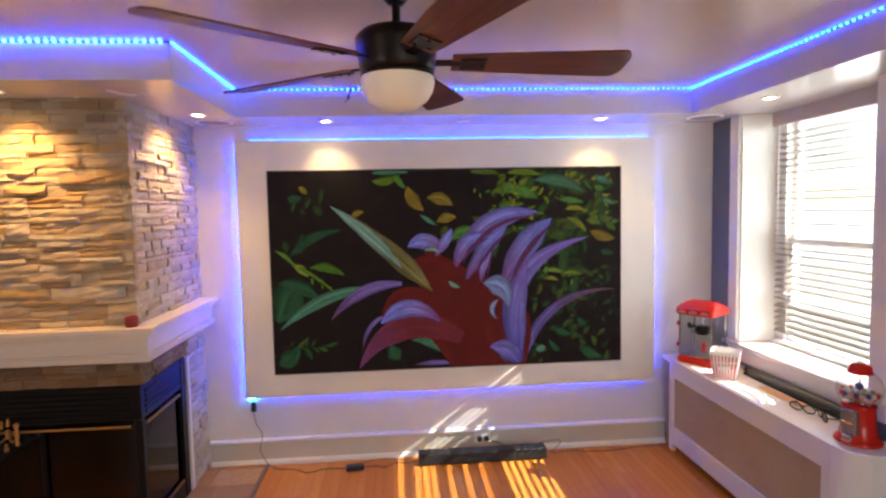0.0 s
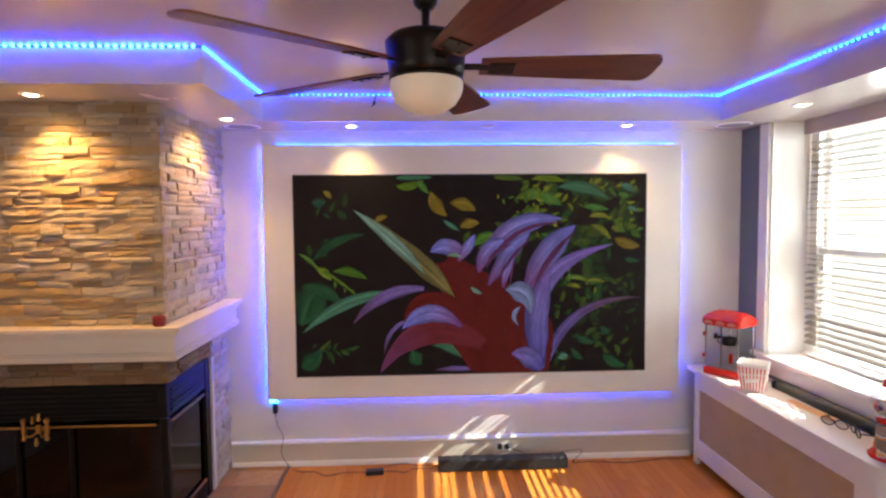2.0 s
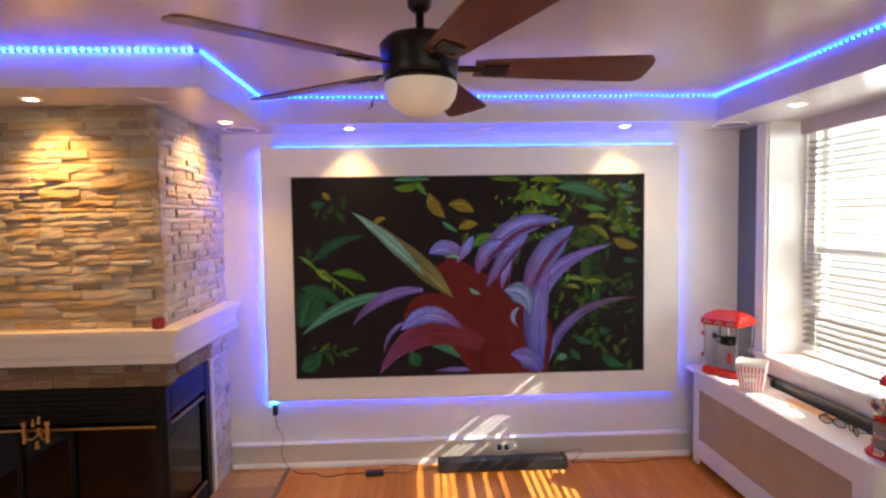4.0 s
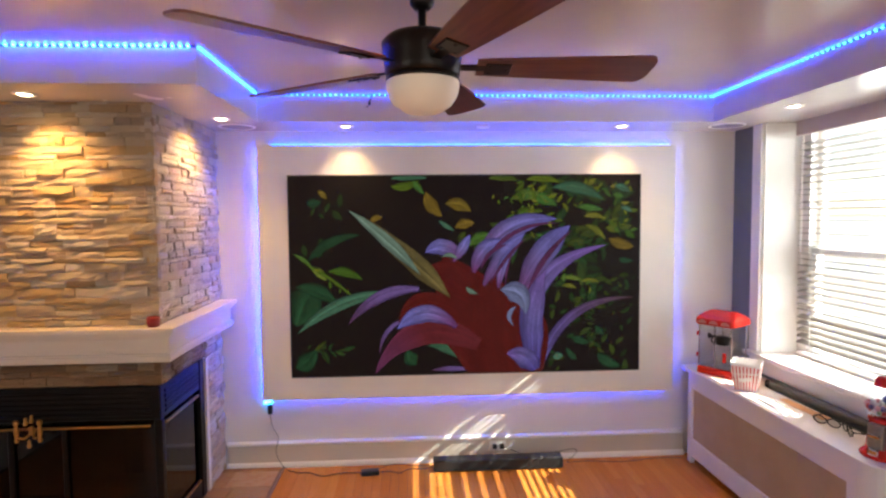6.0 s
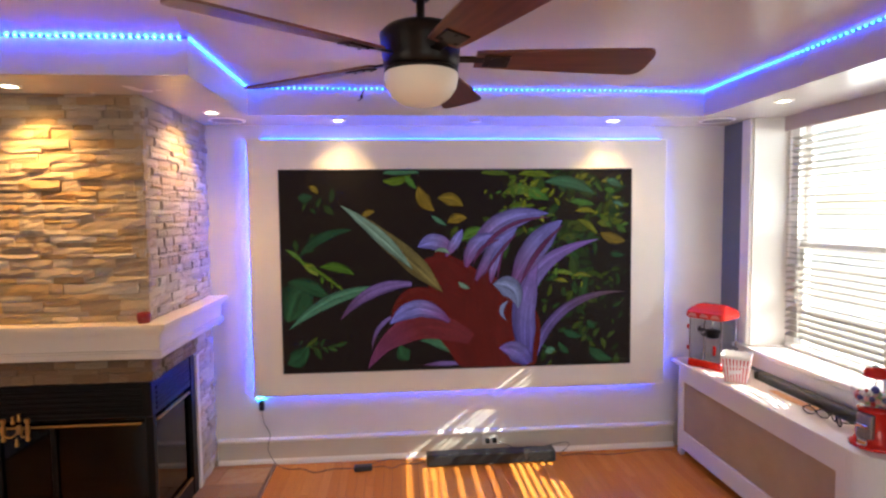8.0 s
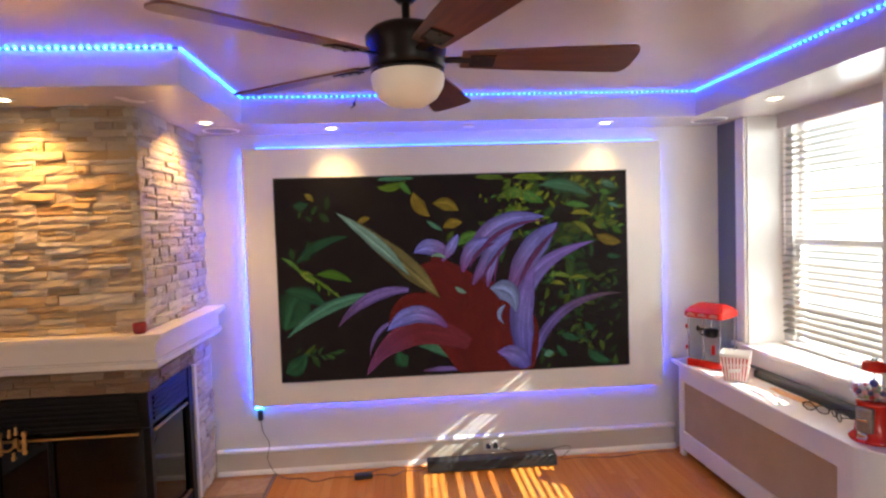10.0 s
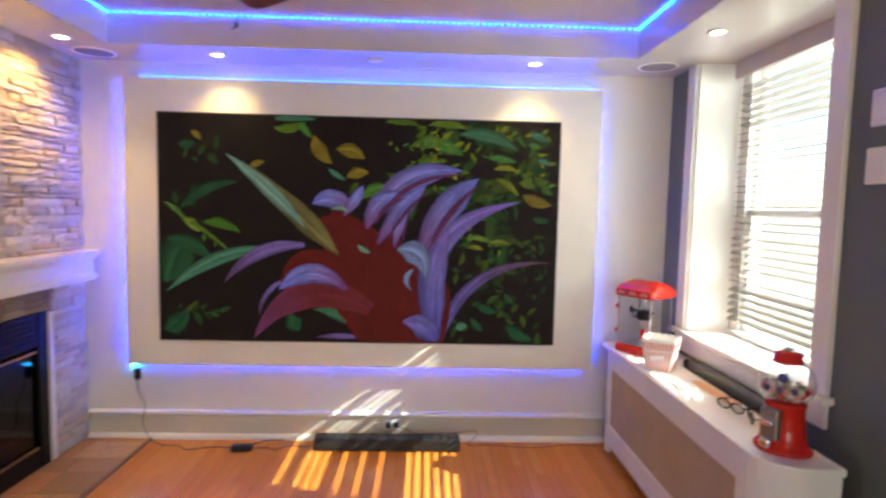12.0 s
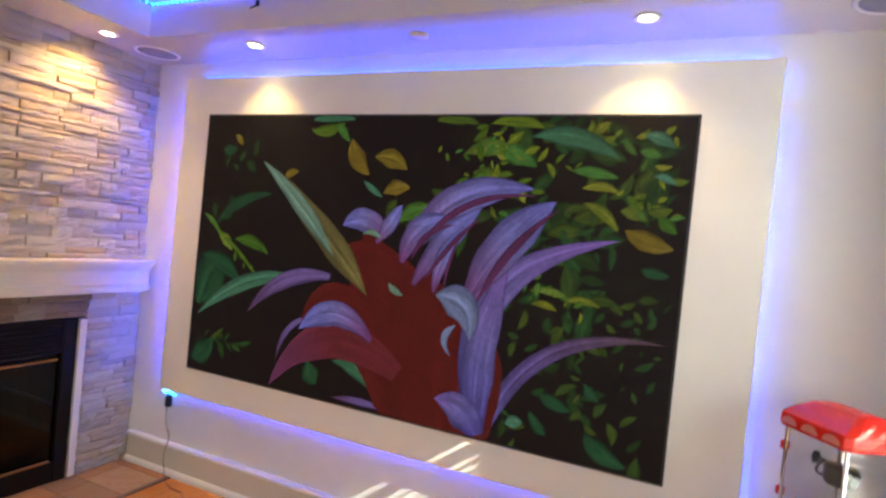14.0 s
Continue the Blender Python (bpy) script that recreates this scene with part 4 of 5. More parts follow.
part("wax", lathe([(0.0, 0.034), (0.0265, 0.034), (0.0265, 0.030), (0.0, 0.030)], 20), DARK_RED, cup)

# ---- radiator cover ----
RX, RY0, RY1, RZ = 1.815, 1.905, 3.53, 0.664
def rounded(x_front, y_near, y_far, x_back, r=0.14, n=8):
    """Plan of the cover: square at the far end, one rounded corner at the near end."""
    o = [(x_back, y_far), (x_front, y_far)]
    for i in range(n + 1):
        a = math.pi + math.pi / 2 * i / n
        o.append((x_front + r + r * math.cos(a), y_near + r + r * math.sin(a)))
    o.append((x_back, y_near))
    return o


rad = thing("radiator_cover", (0, 0, 0), "white wooden radiator cover with woven cane panels under the window", "radiator cover")
XB = 2.062
part("top_slab", prism([(RIGHT_X - 0.002, WALL_Y - 0.03)] + rounded(RX - 0.012, RY0 - 0.012, WALL_Y - 0.03, XB)[1:] + [(XB, 3.10), (RIGHT_X - 0.002, 3.10)], RZ - 0.026, RZ, 0.006), TRIM, rad)
corner = rounded(RX, RY0, RY1, XB)
part("core", prism(rounded(RX + 0.03, RY0 + 0.03, RY1 - 0.02, XB, 0.11), 0.06, RZ - 0.028), BOARD, rad)
part("top_rail", box(RX, RX + 0.028, RY0 + 0.15, RY1, RZ - 0.135, RZ - 0.026, 0.003), TRIM, rad)
part("bottom_rail", box(RX, RX + 0.028, RY0 + 0.15, RY1, 0.05, 0.175, 0.003), TRIM, rad)
part("stile", box(RX - 0.001, RX + 0.028, RY1 - 0.05, RY1, 0.0, RZ - 0.026, 0.003), TRIM, rad)
part("stile", box(RX - 0.001, RX + 0.028, RY0 + 0.14, RY0 + 0.20, 0.0, RZ - 0.026, 0.003), TRIM, rad)
pl = [(x, y) for x, y in corner if x <= RX + 0.1401 and y <= RY0 + 0.1401]
inner = [(x + (RX + 0.14 - x) * 0.16, y + (RY0 + 0.14 - y) * 0.16) for x, y in reversed(pl)]
part("corner_post", prism(pl + inner, 0.0, RZ - 0.026), TRIM, rad)
part("cane_panel", box(RX + 0.014, RX + 0.022, RY0 + 0.20, RY1 - 0.05, 0.175, RZ - 0.135), CANE, rad, "tan woven cane panel")
part("end_rail", box(RX + 0.14, XB, RY0, RY0 + 0.026, RZ - 0.135, RZ - 0.026, 0.003), TRIM, rad)
part("end_rail", box(RX + 0.14, XB, RY0, RY0 + 0.026, 0.05, 0.175, 0.003), TRIM, rad)
part("end_stile", box(RX + 0.14, RX + 0.17, RY0 - 0.001, RY0 + 0.026, 0.0, RZ - 0.026, 0.003), TRIM, rad)
part("end_panel", box(RX + 0.16, XB, RY0 + 0.012, RY0 + 0.020, 0.175, RZ - 0.135), CANE, rad, "tan woven cane panel")

# ---- popcorn machine ----
pop = thing("popcorn_machine", (1.965, 3.37, RZ), "red table-top popcorn machine with clear sides and black kettle", "popcorn machine", turn=-58)
pop.scale = (0.92, 0.92, 1.0)
PW, PD = 0.118, 0.105
part("base", box(-PW - 0.012, PW + 0.012, -PD - 0.012, PD + 0.012, 0.0, 0.05, 0.012, 3), RED, pop, smooth=False)
part("tray", box(-PW, PW, -PD, PD, 0.05, 0.056, 0.002), CHROME, pop)
for sx in (-1, 1):
    for sy in (-1, 1):
        part("corner_rod", box(sx * PW - 0.005, sx * PW + 0.005, sy * PD - 0.005, sy * PD + 0.005, 0.05, 0.345, 0.0015), CHROME, pop)
for sy in (-1, 1):
    p = part("side_sheet", box(-PW + 0.006, PW - 0.006, sy * PD - 0.001, sy * PD + 0.001, 0.056, 0.345), ACRYLIC, pop)
    p.visible_shadow = False
for sx in (-1, 1):
    p = part("side_sheet", box(sx * PW - 0.001, sx * PW + 0.001, -PD + 0.006, PD - 0.006, 0.056, 0.345), ACRYLIC, pop)
    p.visible_shadow = False
roof = bmesh.new()
levels = [(0.018, 0.018, 0.335), (0.026, 0.026, 0.345), (0.024, 0.024, 0.378), (0.010, -0.012, 0.402), (-0.020, -0.055, 0.424), (-0.045, -0.082, 0.430)]
rings = []
for gx, gy, z in levels:
    hx, hy = PW + gx, PD + gy
    c = 0.018
    rings.append([roof.verts.new((x, y, z)) for x, y in ((-hx + c, -hy), (hx - c, -hy), (hx, -hy + c), (hx, hy - c), (hx - c, hy), (-hx + c, hy), (-hx, hy - c), (-hx, -hy + c))])
for a, b in zip(rings, rings[1:]):
    for i in range(8):
        roof.faces.new((a[i], a[(i + 1) % 8], b[(i + 1) % 8], b[i]))
roof.faces.new(rings[0]), roof.faces.new(rings[-1])
bmesh.ops.bevel(roof, geom=list(roof.edges), offset=0.004, segments=2, affect="EDGES", profile=0.5)
canopy = part("roof", roof, RED, pop, "moulded red roof")
# pale fan-shaped marks on the roof's skirt
def fan_mark(at):
    bm = bmesh.new()
    n = 10
    top = [bm.verts.new((0.034 * math.cos(math.pi * i / n), -0.0014, 0.024 * math.sin(math.pi * i / n))) for i in range(n + 1)]
    bm.faces.new(top)
    part("printed_mark", bm, PINK, canopy, at=at)


for x in (-0.085, 0.0, 0.085):
    fan_mark(pose(x, -PD - 0.0265, 0.347))
for y in (-0.06, 0.06):
    fan_mark(pose(-PW - 0.027, y, 0.347, 0, 0, -90))
part("kettle_rod", lathe([(0.005, 0.24), (0.005, 0.345)], 10), CHROME, pop)
kettle = part("kettle", lathe([(0.0, 0.195), (0.040, 0.195), (0.048, 0.205), (0.050, 0.245), (0.044, 0.252), (0.0, 0.254)], 28), BRONZE, pop, "dark metal kettle", smooth=True)
part("kettle_arm", box(-0.105, 0.07, -0.008, 0.008, 0.236, 0.250, 0.003), BLACK_PLASTIC, kettle)
part("kettle_grip", lathe([(0.0, 0.225), (0.012, 0.226), (0.015, 0.245), (0.010, 0.262), (0.0, 0.264)], 14, axis=(-0.100, 0)), BLACK_PLASTIC, kettle, smooth=True)
part("kettle_hook", tube([(-0.07, -0.01, 0.24), (-0.075, -0.02, 0.215), (-0.055, -0.02, 0.205), (-0.045, -0.015, 0.22)], 0.005, 7), BLACK_PLASTIC, kettle)
part("door_catch", box(0.06, 0.085, -PD - 0.012, -PD - 0.002, 0.10, 0.165, 0.004, 2), RED, pop)
for z in (0.11, 0.255):
    part("hinge", box(-PW - 0.022, -PW - 0.002, -PD - 0.006, -PD + 0.020, z, z + 0.028, 0.005, 2), RED, pop)

# ---- striped popcorn box ----
def tapered(w0, w1, h, bm=None, thick=0.0):
    """Four sides of a box that widens upward, open on top."""
    bm = bm or bmesh.new()
    a = [bm.verts.new((x * w0, y * w0, 0)) for x, y in ((-1, -1), (1, -1), (1, 1), (-1, 1))]
    b = [bm.verts.new((x * w1, y * w1, h)) for x, y in ((-1, -1), (1, -1), (1, 1), (-1, 1))]
    c = [bm.verts.new((x * (w1 - 0.002), y * (w1 - 0.002), h)) for x, y in ((-1, -1), (1, -1), (1, 1), (-1, 1))]
    d = [bm.verts.new((x * (w0 - 0.002), y * (w0 - 0.002), 0.002)) for x, y in ((-1, -1), (1, -1), (1, 1), (-1, 1))]
    for i in range(4):
        j = (i + 1) % 4
        bm.faces.new((a[i], a[j], b[j], b[i])), bm.faces.new((b[i], b[j], c[j], c[i])), bm.faces.new((c[i], c[j], d[j], d[i]))
    bm.faces.new(a), bm.faces.new(d)
    return bm


tub = thing("popcorn_tub", (1.925, 3.03, RZ), "red and white striped card popcorn tub", "popcorn box", turn=-38)
W0, W1, TH = 0.060, 0.082, 0.165
part("carton", tapered(W0, W1, TH), PAPER, tub)
for face in range(4):
    for i in range(8):
        u0 = -0.93 + i * 0.245
        u1 = u0 + 0.10
        st = bmesh.new()
        lo, hi = 0.004, TH - 0.012
        def at_h(u, h):
            w = W0 + (W1 - W0) * h / TH
            return st.verts.new((u * w, -w - 0.0008, h))
        st.faces.new((at_h(u0, lo), at_h(u1, lo), at_h(u1, hi), at_h(u0, hi)))
        part("stripe", st, STRIPE, tub, at=pose(0, 0, 0, 0, 0, 90 * face))
    sw = bmesh.new()
    for h0, h1 in ((0.098, 0.106), (0.055, 0.078)):
        ua = 0.9 if h0 > 0.09 else 0.45
        vs = []
        for u, h in ((-ua, h0), (ua, h0 + 0.012), (ua, h1 + 0.012), (-ua, h1)):
            w = W0 + (W1 - W0) * h / TH
            vs.append(sw.verts.new((u * w, -w - 0.0018, h)))
        sw.faces.new(vs)
    part("printed_band", sw, PAPER, tub, at=pose(0, 0, 0, 0, 0, 90 * face))
for face in range(4):
    for i in range(5):
        sc = bmesh.new()
        r = W1 / 5
        vs = [sc.verts.new((-W1 + (2 * i + 1) * r + r * math.cos(math.pi * k / 6), -W1 - 0.0004, TH - 0.001 + 0.7 * r * math.sin(math.pi * k / 6))) for k in range(7)]
        sc.faces.new(vs)
        part("scallop", sc, PAPER, tub, at=pose(0, 0, 0, 0, 0, 90 * face))

# ---- gumball machine ----
gum = thing("gumball_machine", (1.952, 2.058, RZ), "red gumball machine with clear globe half full of sweets", "gumball machine", turn=-68)
gum.scale = (0.94, 0.94, 1.04)
part("base", lathe([(0.0, 0.0), (0.098, 0.0), (0.100, 0.008), (0.092, 0.016), (0.078, 0.030), (0.070, 0.090), (0.066, 0.148), (0.072, 0.158), (0.070, 0.166), (0.0, 0.166)], 36), RED, gum, "red enamelled metal base", smooth=True)
GLOBE = clear("clear_globe", (0.97, 0.97, 0.97), 0.05, 0.10, 0.75)
gl = part("globe", lathe([(0.060, 0.166), (0.080, 0.182), (0.094, 0.212), (0.096, 0.238), (0.086, 0.272), (0.066, 0.296), (0.048, 0.306)], 36), GLOBE, gum, "clear globe", smooth=True)
gl.visible_shadow = False
part("lid", lathe([(0.0, 0.342), (0.030, 0.340), (0.046, 0.330), (0.050, 0.304), (0.054, 0.300), (0.0, 0.300)], 32), RED, gum, "dark red lid", smooth=True)
part("lid_knob", lathe([(0.0, 0.352), (0.012, 0.350), (0.014, 0.344), (0.010, 0.338), (0.0, 0.338)], 18), CHROME, gum, smooth=True)
part("centre_rod", lathe([(0.003, 0.166), (0.003, 0.302)], 8), CHROME, gum)
CAST = plain("cast_metal", (0.34, 0.33, 0.32), 0.38, 0.9)
plate = part("coin_plate", box(-0.036, 0.036, -0.092, -0.060, 0.045, 0.150, 0.008, 2), CAST, gum, "grey metal coin plate")
part("turn_knob", box(-0.026, 0.026, -0.108, -0.092, 0.094, 0.110, 0.005, 2), CHROME, plate)
part("chute_flap", box(-0.022, 0.022, -0.112, -0.088, 0.018, 0.050, 0.008, 2), CHROME, plate)
sweet_colors = [plain("sweet_" + n, c, 0.3) for n, c in (("red", (0.55, 0.03, 0.03)), ("white", (0.78, 0.75, 0.70)), ("green", (0.30, 0.42, 0.22)), ("pink", (0.75, 0.40, 0.40)), ("blue", (0.06, 0.06, 0.22)))]
sweets = []
for m in sweet_colors:
    b = bmesh.new()
    bmesh.ops.create_icosphere(b, subdivisions=1, radius=0.0135)
    me = mesh_of("sweet", b, m, True)
    sweets.append(me)
rs2 = random.Random(8)
for ring, (r, z, n) in enumerate(((0.022, 0.184, 6), (0.046, 0.186, 12), (0.060, 0.196, 15), (0.036, 0.205, 9), (0.074, 0.212, 18), (0.052, 0.216, 12), (0.020, 0.220, 5))):
    for i in range(n):
        a = 2 * math.pi * (i + rs2.random() * 0.5) / n
        ob = new("sweet", sweets[int(rs2.random() * 4.3)])
        ob.matrix_basis = pose(r * math.cos(a), r * math.sin(a), z + rs2.uniform(-0.004, 0.006))
        ob.parent = gum
tag = bmesh.new()
bmesh.ops.create_icosphere(tag, subdivisions=2, radius=0.017)
part("blue_sticker", tag, plain("blue_cap", (0.05, 0.05, 0.25), 0.3), gum, "dark blue round tag", smooth=True, at=pose(0.036, -0.077, 0.262))

# ---- things lying on the cover ----
radiator = thing("radiator", (2.118, 2.30, 0.0), "dark grey-green metal radiator standing behind the white cover", "radiator")
part("top_header", box(-0.030, 0.030, 0.0, 0.77, 0.655, 0.705, 0.012, 3), GREY_BAR, radiator)
for i in range(13):
    part("section", box(-0.028, 0.028, 0.008 + i * 0.058, 0.058 + i * 0.058, 0.07, 0.66, 0.010, 2), GREY_BAR, radiator)
for y in (0.03, 0.74):
    part("foot", box(-0.022, 0.022, y - 0.016, y + 0.016, 0.0, 0.075, 0.004), GREY_BAR, radiator)
part("valve", lathe([(0.0, 0.668), (0.014, 0.668), (0.016, 0.676), (0.016, 0.694), (0.010, 0.702), (0.0, 0.702)], 14, axis=(-0.026, 0.782)), BLACK_PLASTIC, radiator, smooth=True)
part("valve_stem", box(-0.032, -0.004, 0.764, 0.80, 0.60, 0.668, 0.003), BLACK_PLASTIC, radiator)
card = thing("peach_card", (2.020, 2.66, RZ), "loose peach-coloured card on the radiator cover", "card", turn=4)
part("sheet", box(-0.032, 0.032, -0.17, 0.17, 0.0, 0.0016), PEACH, card)


def eyeglasses(x, y, turn):
    g = thing("viewing_glasses", (x, y, RZ), "black-rimmed viewing glasses with grey lenses", "glasses", "glasses on the radiator cover", turn)
    for sx in (-1, 1):
        rim = [(sx * 0.034 + 0.029 * math.cos(a) * (1 + 0.12 * math.cos(2 * a)), 0.0, 0.022 + 0.020 * math.sin(a)) for a in [2 * math.pi * i / 14 for i in range(15)]]
        r = part("rim", tube(rim, 0.0028, 6), BLACK_PLASTIC, g)
        le = bmesh.new()
        le.faces.new([le.verts.new(p) for p in rim[:-1]])
        part("lens", le, TINT, r)
        part("temple", tube([(sx * 0.066, 0.0, 0.030), (sx * 0.069, 0.05, 0.028), (sx * 0.066, 0.105, 0.022), (sx * 0.062, 0.135, 0.004)], 0.0028, 6), BLACK_PLASTIC, g)
    part("bridge", tube([(-0.008, 0, 0.028), (0, -0.003, 0.031), (0.008, 0, 0.028)], 0.003, 6), BLACK_PLASTIC, g)
    return g


eyeglasses(1.965, 2.42, -70)
eyeglasses(1.985, 2.31, -112)
bag = thing("striped_bag", (1.915, 2.70, RZ), "flat crumpled red and white striped paper bag", "paper bag", turn=-6)
bb = bmesh.new()
n, m = 14, 9
grid = [[bb.verts.new((-0.055 + 0.11 * i / (m - 1), -0.14 + 0.28 * j / (n - 1), 0.003 + 0.012 * abs(noise.noise(Vector((i * 0.6, j * 0.45, 2.0)))))) for i in range(m)] for j in range(n)]
low = [[bb.verts.new((v.co.x, v.co.y, 0.0005)) for v in r] for r in grid]
for j in range(n - 1):
    for i in range(m - 1):
        bb.faces.new((grid[j][i], grid[j][i + 1], grid[j + 1][i + 1], grid[j + 1][i]))
        bb.faces.new((low[j][i], low[j + 1][i], low[j + 1][i + 1], low[j][i + 1]))
part("paper", bb, PAPER, bag)
for x0 in (-0.040, -0.012):
    sb = bmesh.new()
    prev = None
    for j in range(n):
        y = -0.10 + 0.20 * j / (n - 1)
        wob = 0.012 * noise.noise(Vector((x0 * 30, j * 0.4, 0)))
        cur = [sb.verts.new((x0 + wob + d, y, 0.0165)) for d in (0, 0.007)]
        if prev:
            sb.faces.new((prev[0], prev[1], cur[1], cur[0]))
        prev = cur
    part("stripe", sb, STRIPE, bag)

# ---- soundbar, cables, outlet, plug ----
sb = thing("soundbar", (0.456, 3.502, 0.0), "long black soundbar lying on the floor by the wall", "soundbar")
part("body", box(-0.446, 0.446, -0.045, 0.045, 0.006, 0.083, 0.008, 3), BLACK_PLASTIC, sb)
part("grille", box(-0.425, 0.425, -0.0475, -0.0445, 0.013, 0.075), plain("black_cloth", (0.02, 0.02, 0.022), 0.8, grain=400, strength=0.5), sb)
for x in (-0.40, 0.40):
    part("foot", box(x - 0.03, x + 0.03, -0.03, 0.03, 0.0, 0.007), BLACK_PLASTIC, sb)
part("badge", box(-0.012, 0.012, -0.0488, -0.0472, 0.008, 0.016), CHROME, sb)
adp = thing("power_adapter", (-0.42, 3.47, 0.0), "black mains adapter block with its cable on the floor", "power adapter", turn=6)
part("block", box(-0.06, 0.06, -0.026, 0.026, 0.0, 0.034, 0.006, 2), BLACK_PLASTIC, adp)
led_plug = thing("led_controller", (-1.118, WALL_Y, 0.412), "small black light-tape controller plugged below the panel", "controller")
part("case", box(-0.016, 0.016, -0.026, 0, -0.035, 0.03, 0.005, 2), BLACK_PLASTIC, led_plug)
part("lead", tube([(0, -0.014, 0.028), (-0.006, -0.022, 0.055), (-0.02, -0.024, 0.08)], 0.004, 6), BLACK_PLASTIC, led_plug)
part("status_light", box(-0.03, 0.012, -0.030, -0.022, 0.050, 0.064, 0.003), glowing("cyan_led", (0.02, 0.35, 1.0), 14), led_plug, "bright cyan light")


def cord(name, points, label, radius=0.0022, m=BLACK_PLASTIC):
    return tagged(part(name, tube(points, radius, 6), m), label, "cable")


cord("cable", [(-1.118, 3.63, 0.385), (-1.10, 3.615, 0.30), (-1.06, 3.61, 0.22), (-1.075, 3.60, 0.12), (-1.02, 3.57, 0.03), (-0.93, 3.53, 0.004), (-0.83, 3.52, 0.004), (-0.74, 3.46, 0.004), (-0.62, 3.50, 0.004), (-0.48, 3.475, 0.012)], "thin dark cable running down the wall to the floor")
cord("cable", [(-0.36, 3.475, 0.014), (-0.28, 3.50, 0.004), (-0.22, 3.47, 0.004), (-0.15, 3.53, 0.004), (-0.06, 3.52, 0.004), (0.02, 3.56, 0.004)], "thin dark cable on the floor beside the adapter")
cord("cable", [(-0.40, 3.50, 0.012), (-0.30, 3.56, 0.02), (-0.2, 3.55, 0.03), (-0.1, 3.57, 0.004), (0.3, 3.575, 0.004)], "thin dark cable on the floor beside the adapter")
cord("cable", [(0.505, 3.615, 0.10), (0.54, 3.59, 0.098), (0.60, 3.56, 0.085), (0.66, 3.56, 0.055), (0.75, 3.565, 0.004)], "black mains cable from the wall outlet")
cord("cable", [(0.86, 3.52, 0.094), (0.93, 3.50, 0.115), (0.99, 3.50, 0.12), (1.01, 3.51, 0.09), (0.96, 3.53, 0.03), (0.97, 3.55, 0.004), (1.10, 3.56, 0.004), (1.35, 3.53, 0.004), (1.6, 3.57, 0.004), (1.79, 3.56, 0.004)], "black looped cable at the soundbar's end")
outlet = thing("wall_outlet", (0.474, WALL_Y - 0.016, 0.105), "white wall outlet with black plugs in the baseboard", "outlet")
part("plate", box(-0.058, 0.058, -0.006, 0, -0.036, 0.036, 0.003, 2), TRIM, outlet)
for x in (-0.022, 0.028):
    part("plug", box(x - 0.015, x + 0.015, -0.034, -0.006, -0.016, 0.016, 0.004, 2), BLACK_PLASTIC, outlet)
for z0, z1, y0 in ((1.80, 1.925, 1.955), (1.605, 1.73, 1.962)):
    sp = thing("wall_plate", (RIGHT_X, y0 + 0.05, (z0 + z1) / 2), "pale pinkish plate on the blue-grey wall", "wall plate", "plates beside the window")
    part("plate", box(-0.014, 0, -0.05, 0.05, -(z1 - z0) / 2, (z1 - z0) / 2, 0.005, 2), TRIM, sp)
    part("inset", box(-0.018, -0.014, -0.03, 0.03, -0.035, 0.035, 0.002), TRIM, sp)

# ---- stone facing ----
def stone_variants(n=14, m=STONE):
    """Split-faced blocks of unit size: depth along -y, front face broken up."""
    out = []
    rv = random.Random(21)
    for _ in range(n):
        bm = bmesh.new()
        nx, nz = 4, 3
        f = [[bm.verts.new((i / nx - 0.5 + (rv.uniform(-0.02, 0.02) if 0 < i < nx else 0), -1 + rv.uniform(-0.14, 0.08) + (0.10 if i in (0, nx) else 0) + (0.10 if k in (0, nz) else 0),
                            k / nz - 0.5 + (rv.uniform(-0.10, 0.10) if 0 < k < nz else rv.uniform(-0.03, 0.03)))) for i in range(nx + 1)] for k in range(nz + 1)]
        for k in range(nz):
            for i in range(nx):
                bm.faces.new((f[k][i], f[k][i + 1], f[k + 1][i + 1], f[k + 1][i]))
        rim = f[0] + [f[k][nx] for k in range(1, nz + 1)] + list(reversed(f[nz][:-1])) + [f[k][0] for k in range(nz - 1, 0, -1)]
        back = [bm.verts.new((v.co.x, 0, v.co.z)) for v in rim]
        for i in range(len(rim)):
            j = (i + 1) % len(rim)
            bm.faces.new((rim[i], rim[j], back[j], back[i]))
        out.append(mesh_of("stone", bm, m))
    return out


STONES = stone_variants()
LINTEL_STONES = stone_variants(8, LINTEL)
PALE_STONES = stone_variants(14, PALE_STONE)


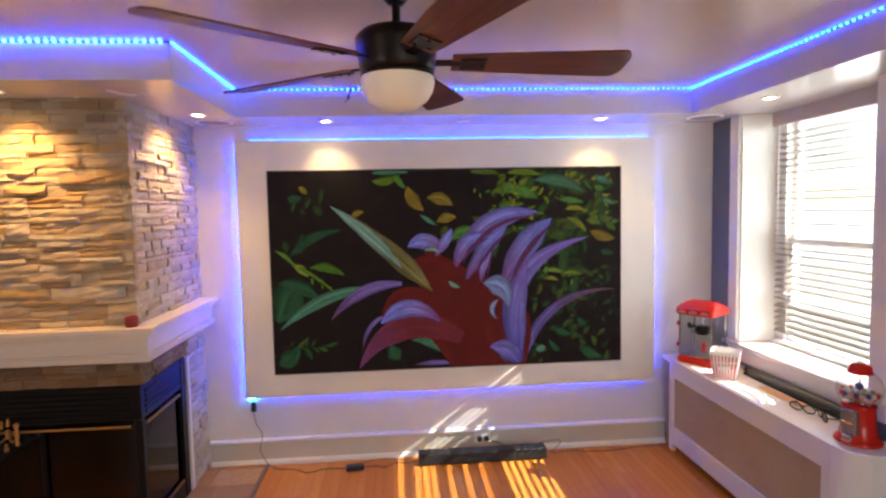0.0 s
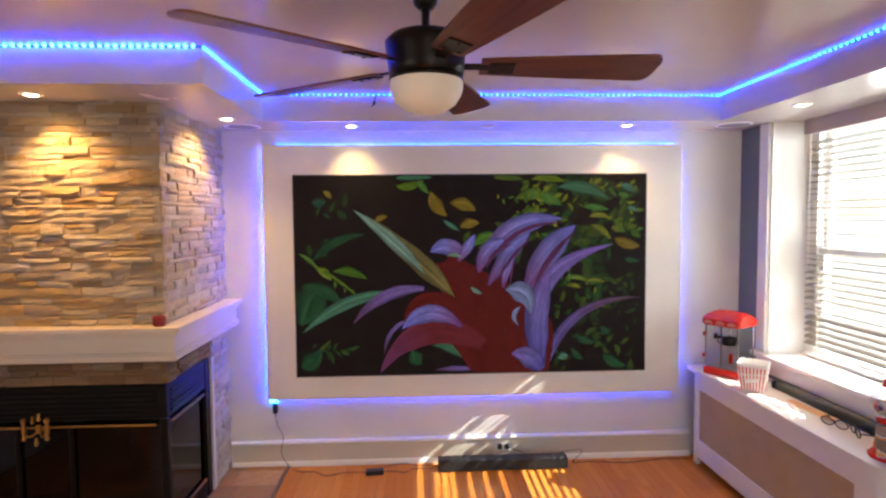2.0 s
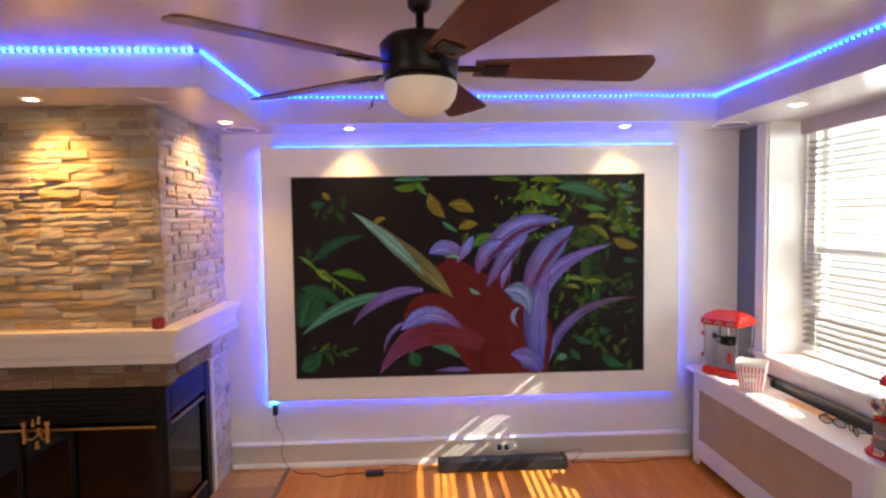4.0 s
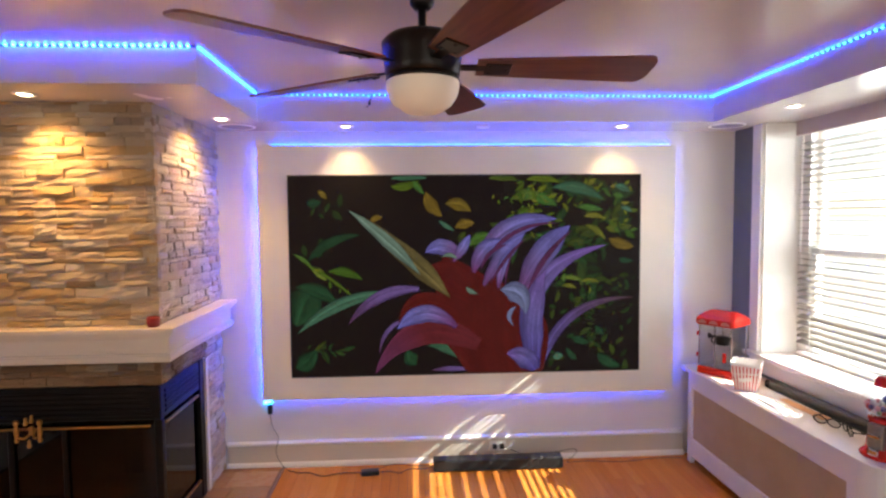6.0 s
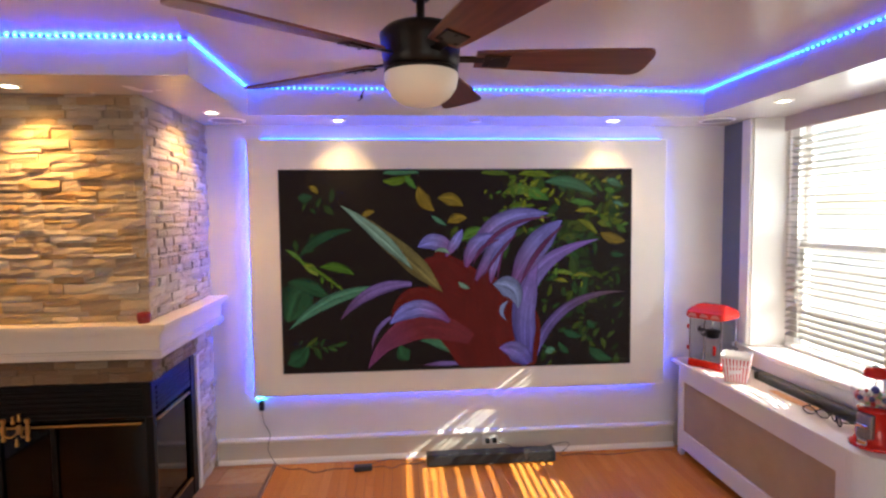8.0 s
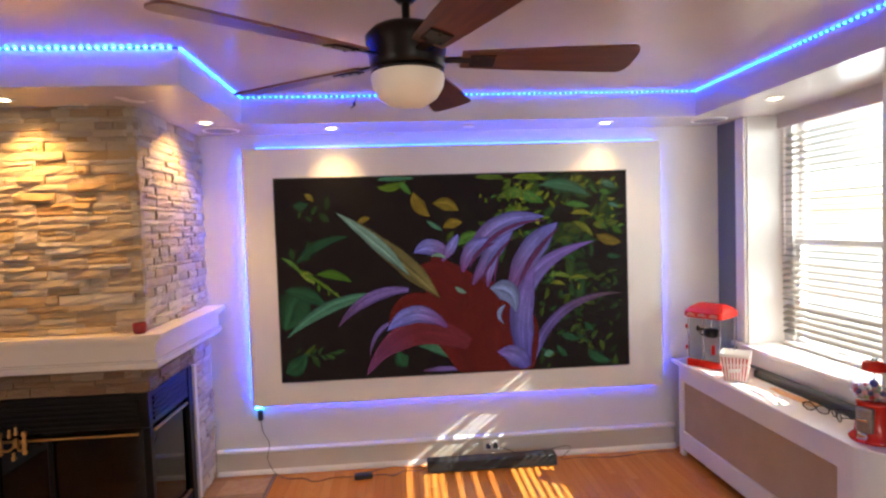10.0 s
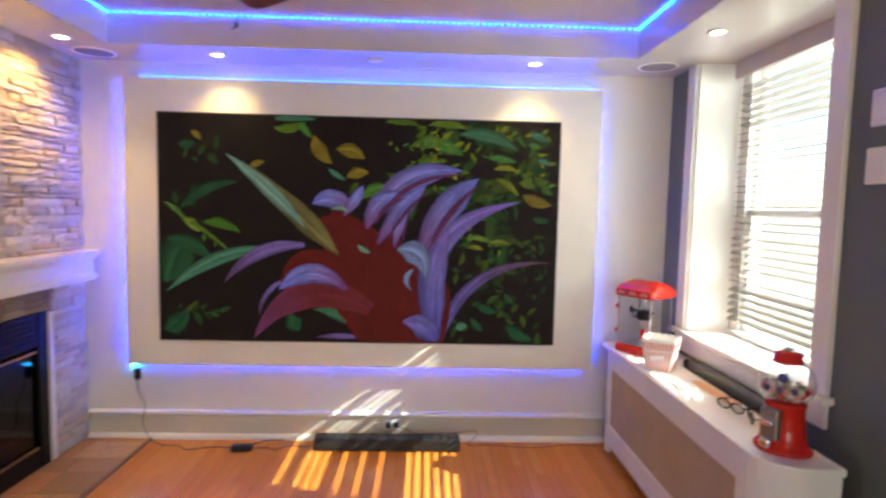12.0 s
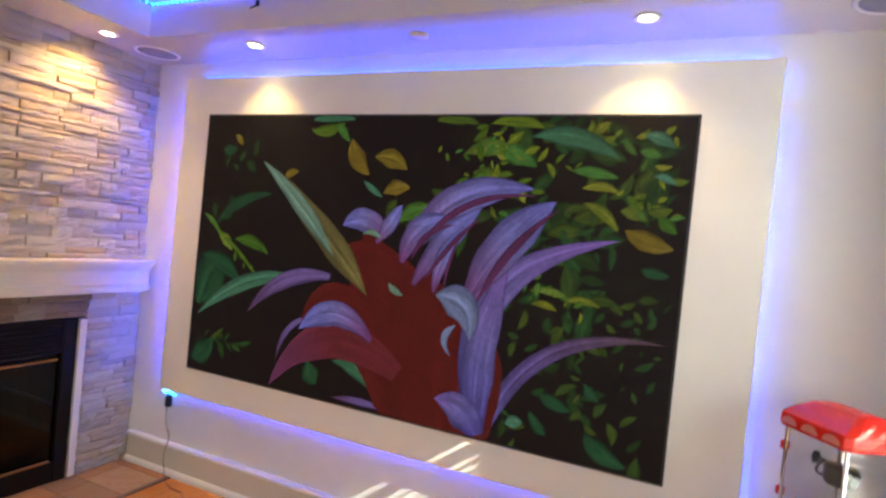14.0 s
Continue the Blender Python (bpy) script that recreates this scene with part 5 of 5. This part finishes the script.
def lay_stones(parent, place, turn, length, z0, z1, seed, coarse=1.0, kinds=STONES):
    """Courses of ledge stone over a face; place is its start at floor level and turn its bearing."""
    rv = random.Random(seed)
    m = pose(*place, 0, 0, turn)
    z = z0
    while z < z1 - 0.004:
        h = min(rv.choice((0.022, 0.029, 0.035, 0.041, 0.050)) * coarse, z1 - z)
        if z1 - z - h < 0.012:
            h = z1 - z
        x = -rv.uniform(0.0, 0.1)
        while x < length - 0.002:
            l = rv.uniform(0.06, 0.20) * coarse
            a, b = max(x, 0), min(x + l, length)
            if length - b < 0.035:
                b = length
            if b - a > 0.012:
                d = rv.choice((0.028, 0.030, 0.033, 0.036, 0.041))
                # a thick course is sometimes two thin stones
                for q0, q1 in (((z, z + h * 0.5), (z + h * 0.5, z + h)) if h > 0.046 * coarse and rv.random() < 0.35 else ((z, z + h),)):
                    ob = new("stone", kinds[rv.randrange(len(kinds))])
                    ob.matrix_basis = m @ Matrix.Translation(((a + b) / 2, 0, (q0 + q1) / 2)) @ Matrix.Diagonal((b - a - 0.0022, d + rv.uniform(-0.004, 0.006), q1 - q0 - 0.0018, 1))
                    ob.parent = parent
            x = b if b == length else x + l
        z += h


lay_stones(breast, (-2.32, STONE_Y + 0.036, 0), 0, STONE_X + 2.32 + 0.006, 1.187, SOFFIT_Z, 1, 1.12)
lay_stones(side, (STONE_X - 0.036, STONE_Y + 0.002, 0), 90, WALL_Y - STONE_Y - 0.004, 1.187, SOFFIT_Z, 2, 1.15, kinds=PALE_STONES)
lay_stones(side, (STONE_X - 0.032, 3.336, 0), 90, WALL_Y - 3.338, 0.002, 1.004, 3, 1.15, kinds=PALE_STONES)

# course of split stone between the mantel and the firebox
lintel = structure("firebox_lintel", box(LEFT_X, STONE_X - 0.030, STONE_Y + 0.030, 3.335, 0.872, 1.004), GROUT, "split stone lintel over the firebox, browned for shade")
rt = random.Random(4)
lay_stones(lintel, (-2.55, STONE_Y + 0.034, 0), 0, STONE_X + 2.55 + 0.004, 0.874, 1.006, 6, kinds=LINTEL_STONES)
lay_stones(lintel, (STONE_X - 0.034, STONE_Y + 0.002, 0), 90, 3.334 - STONE_Y, 0.874, 1.006, 7, kinds=LINTEL_STONES)

# ---- hearth ----
HX = -1.022
hearth = structure("hearth_floor", box(LEFT_X, HX, 2.16, WALL_Y - 0.03, -0.004, 0.002), GROUT, "slate-tiled hearth flush with the floor")
tile_me = mesh_of("hearth_tile", box(-0.5, 0.5, -0.5, 0.5, -0.5, 0.5, 0.012), SLATE)
y = 2.165
while y < WALL_Y - 0.05:
    d = min(rt.choice((0.17, 0.2, 0.23)), WALL_Y - 0.036 - y)
    x = HX - 0.022
    while x > (STONE_X - 0.02 if y > STONE_Y - 0.1 else -2.6):
        l = rt.uniform(0.18, 0.32)
        ob = new("hearth_tile", tile_me)
        ob.matrix_basis = Matrix.Translation((x - l / 2, y + d / 2, 0.003)) @ Matrix.Diagonal((l - 0.004, d - 0.004, 0.010, 1))
        ob.parent = hearth
        x -= l
    y += d
part("hearth_edge", box(HX - 0.020, HX, 2.165, WALL_Y - 0.036, -0.002, 0.010, 0.003), plain("dark_edge_wood", (0.20, 0.11, 0.055), 0.5), hearth)

# ---- oak strips ----
plank_me = mesh_of("plank", box(-0.5, 0.5, -0.5, 0.5, -0.5, 0.5), FLOOR)
BW = 0.057
far_planks = bmesh.new()
rp = random.Random(17)
i = 0
x = HX + 0.001
while x < RIGHT_X - 0.01:
    w = min(BW, RIGHT_X - x)
    y = WALL_Y - 0.004
    first = True
    while y > REAR_Y + 0.01:
        l = min(rp.uniform(0.35, 1.3), y - REAR_Y)
        if y > 2.15:
            ob = new("plank", plank_me)
            ob.matrix_basis = Matrix.Translation((x + w / 2, y - l / 2, -0.004)) @ Matrix.Diagonal((w - 0.0014, l - 0.0014, 0.008, 1))
            ob.parent = sub
        else:
            add_box(far_planks, x + 0.0007, x + w - 0.0007, y - l + 0.0014, y, -0.008, 0.0)
        y -= l
    x += w
x = HX - BW
while x > LEFT_X:
    y = 2.155
    while y > REAR_Y + 0.01:
        l = min(rp.uniform(0.5, 1.4), y - REAR_Y)
        add_box(far_planks, x + 0.0007, x + BW - 0.0007, y - l + 0.0014, y, -0.008, 0.0)
        y -= l
    x -= BW
tagged(part("far_planks", far_planks, FLOOR, sub), kind="stuff")
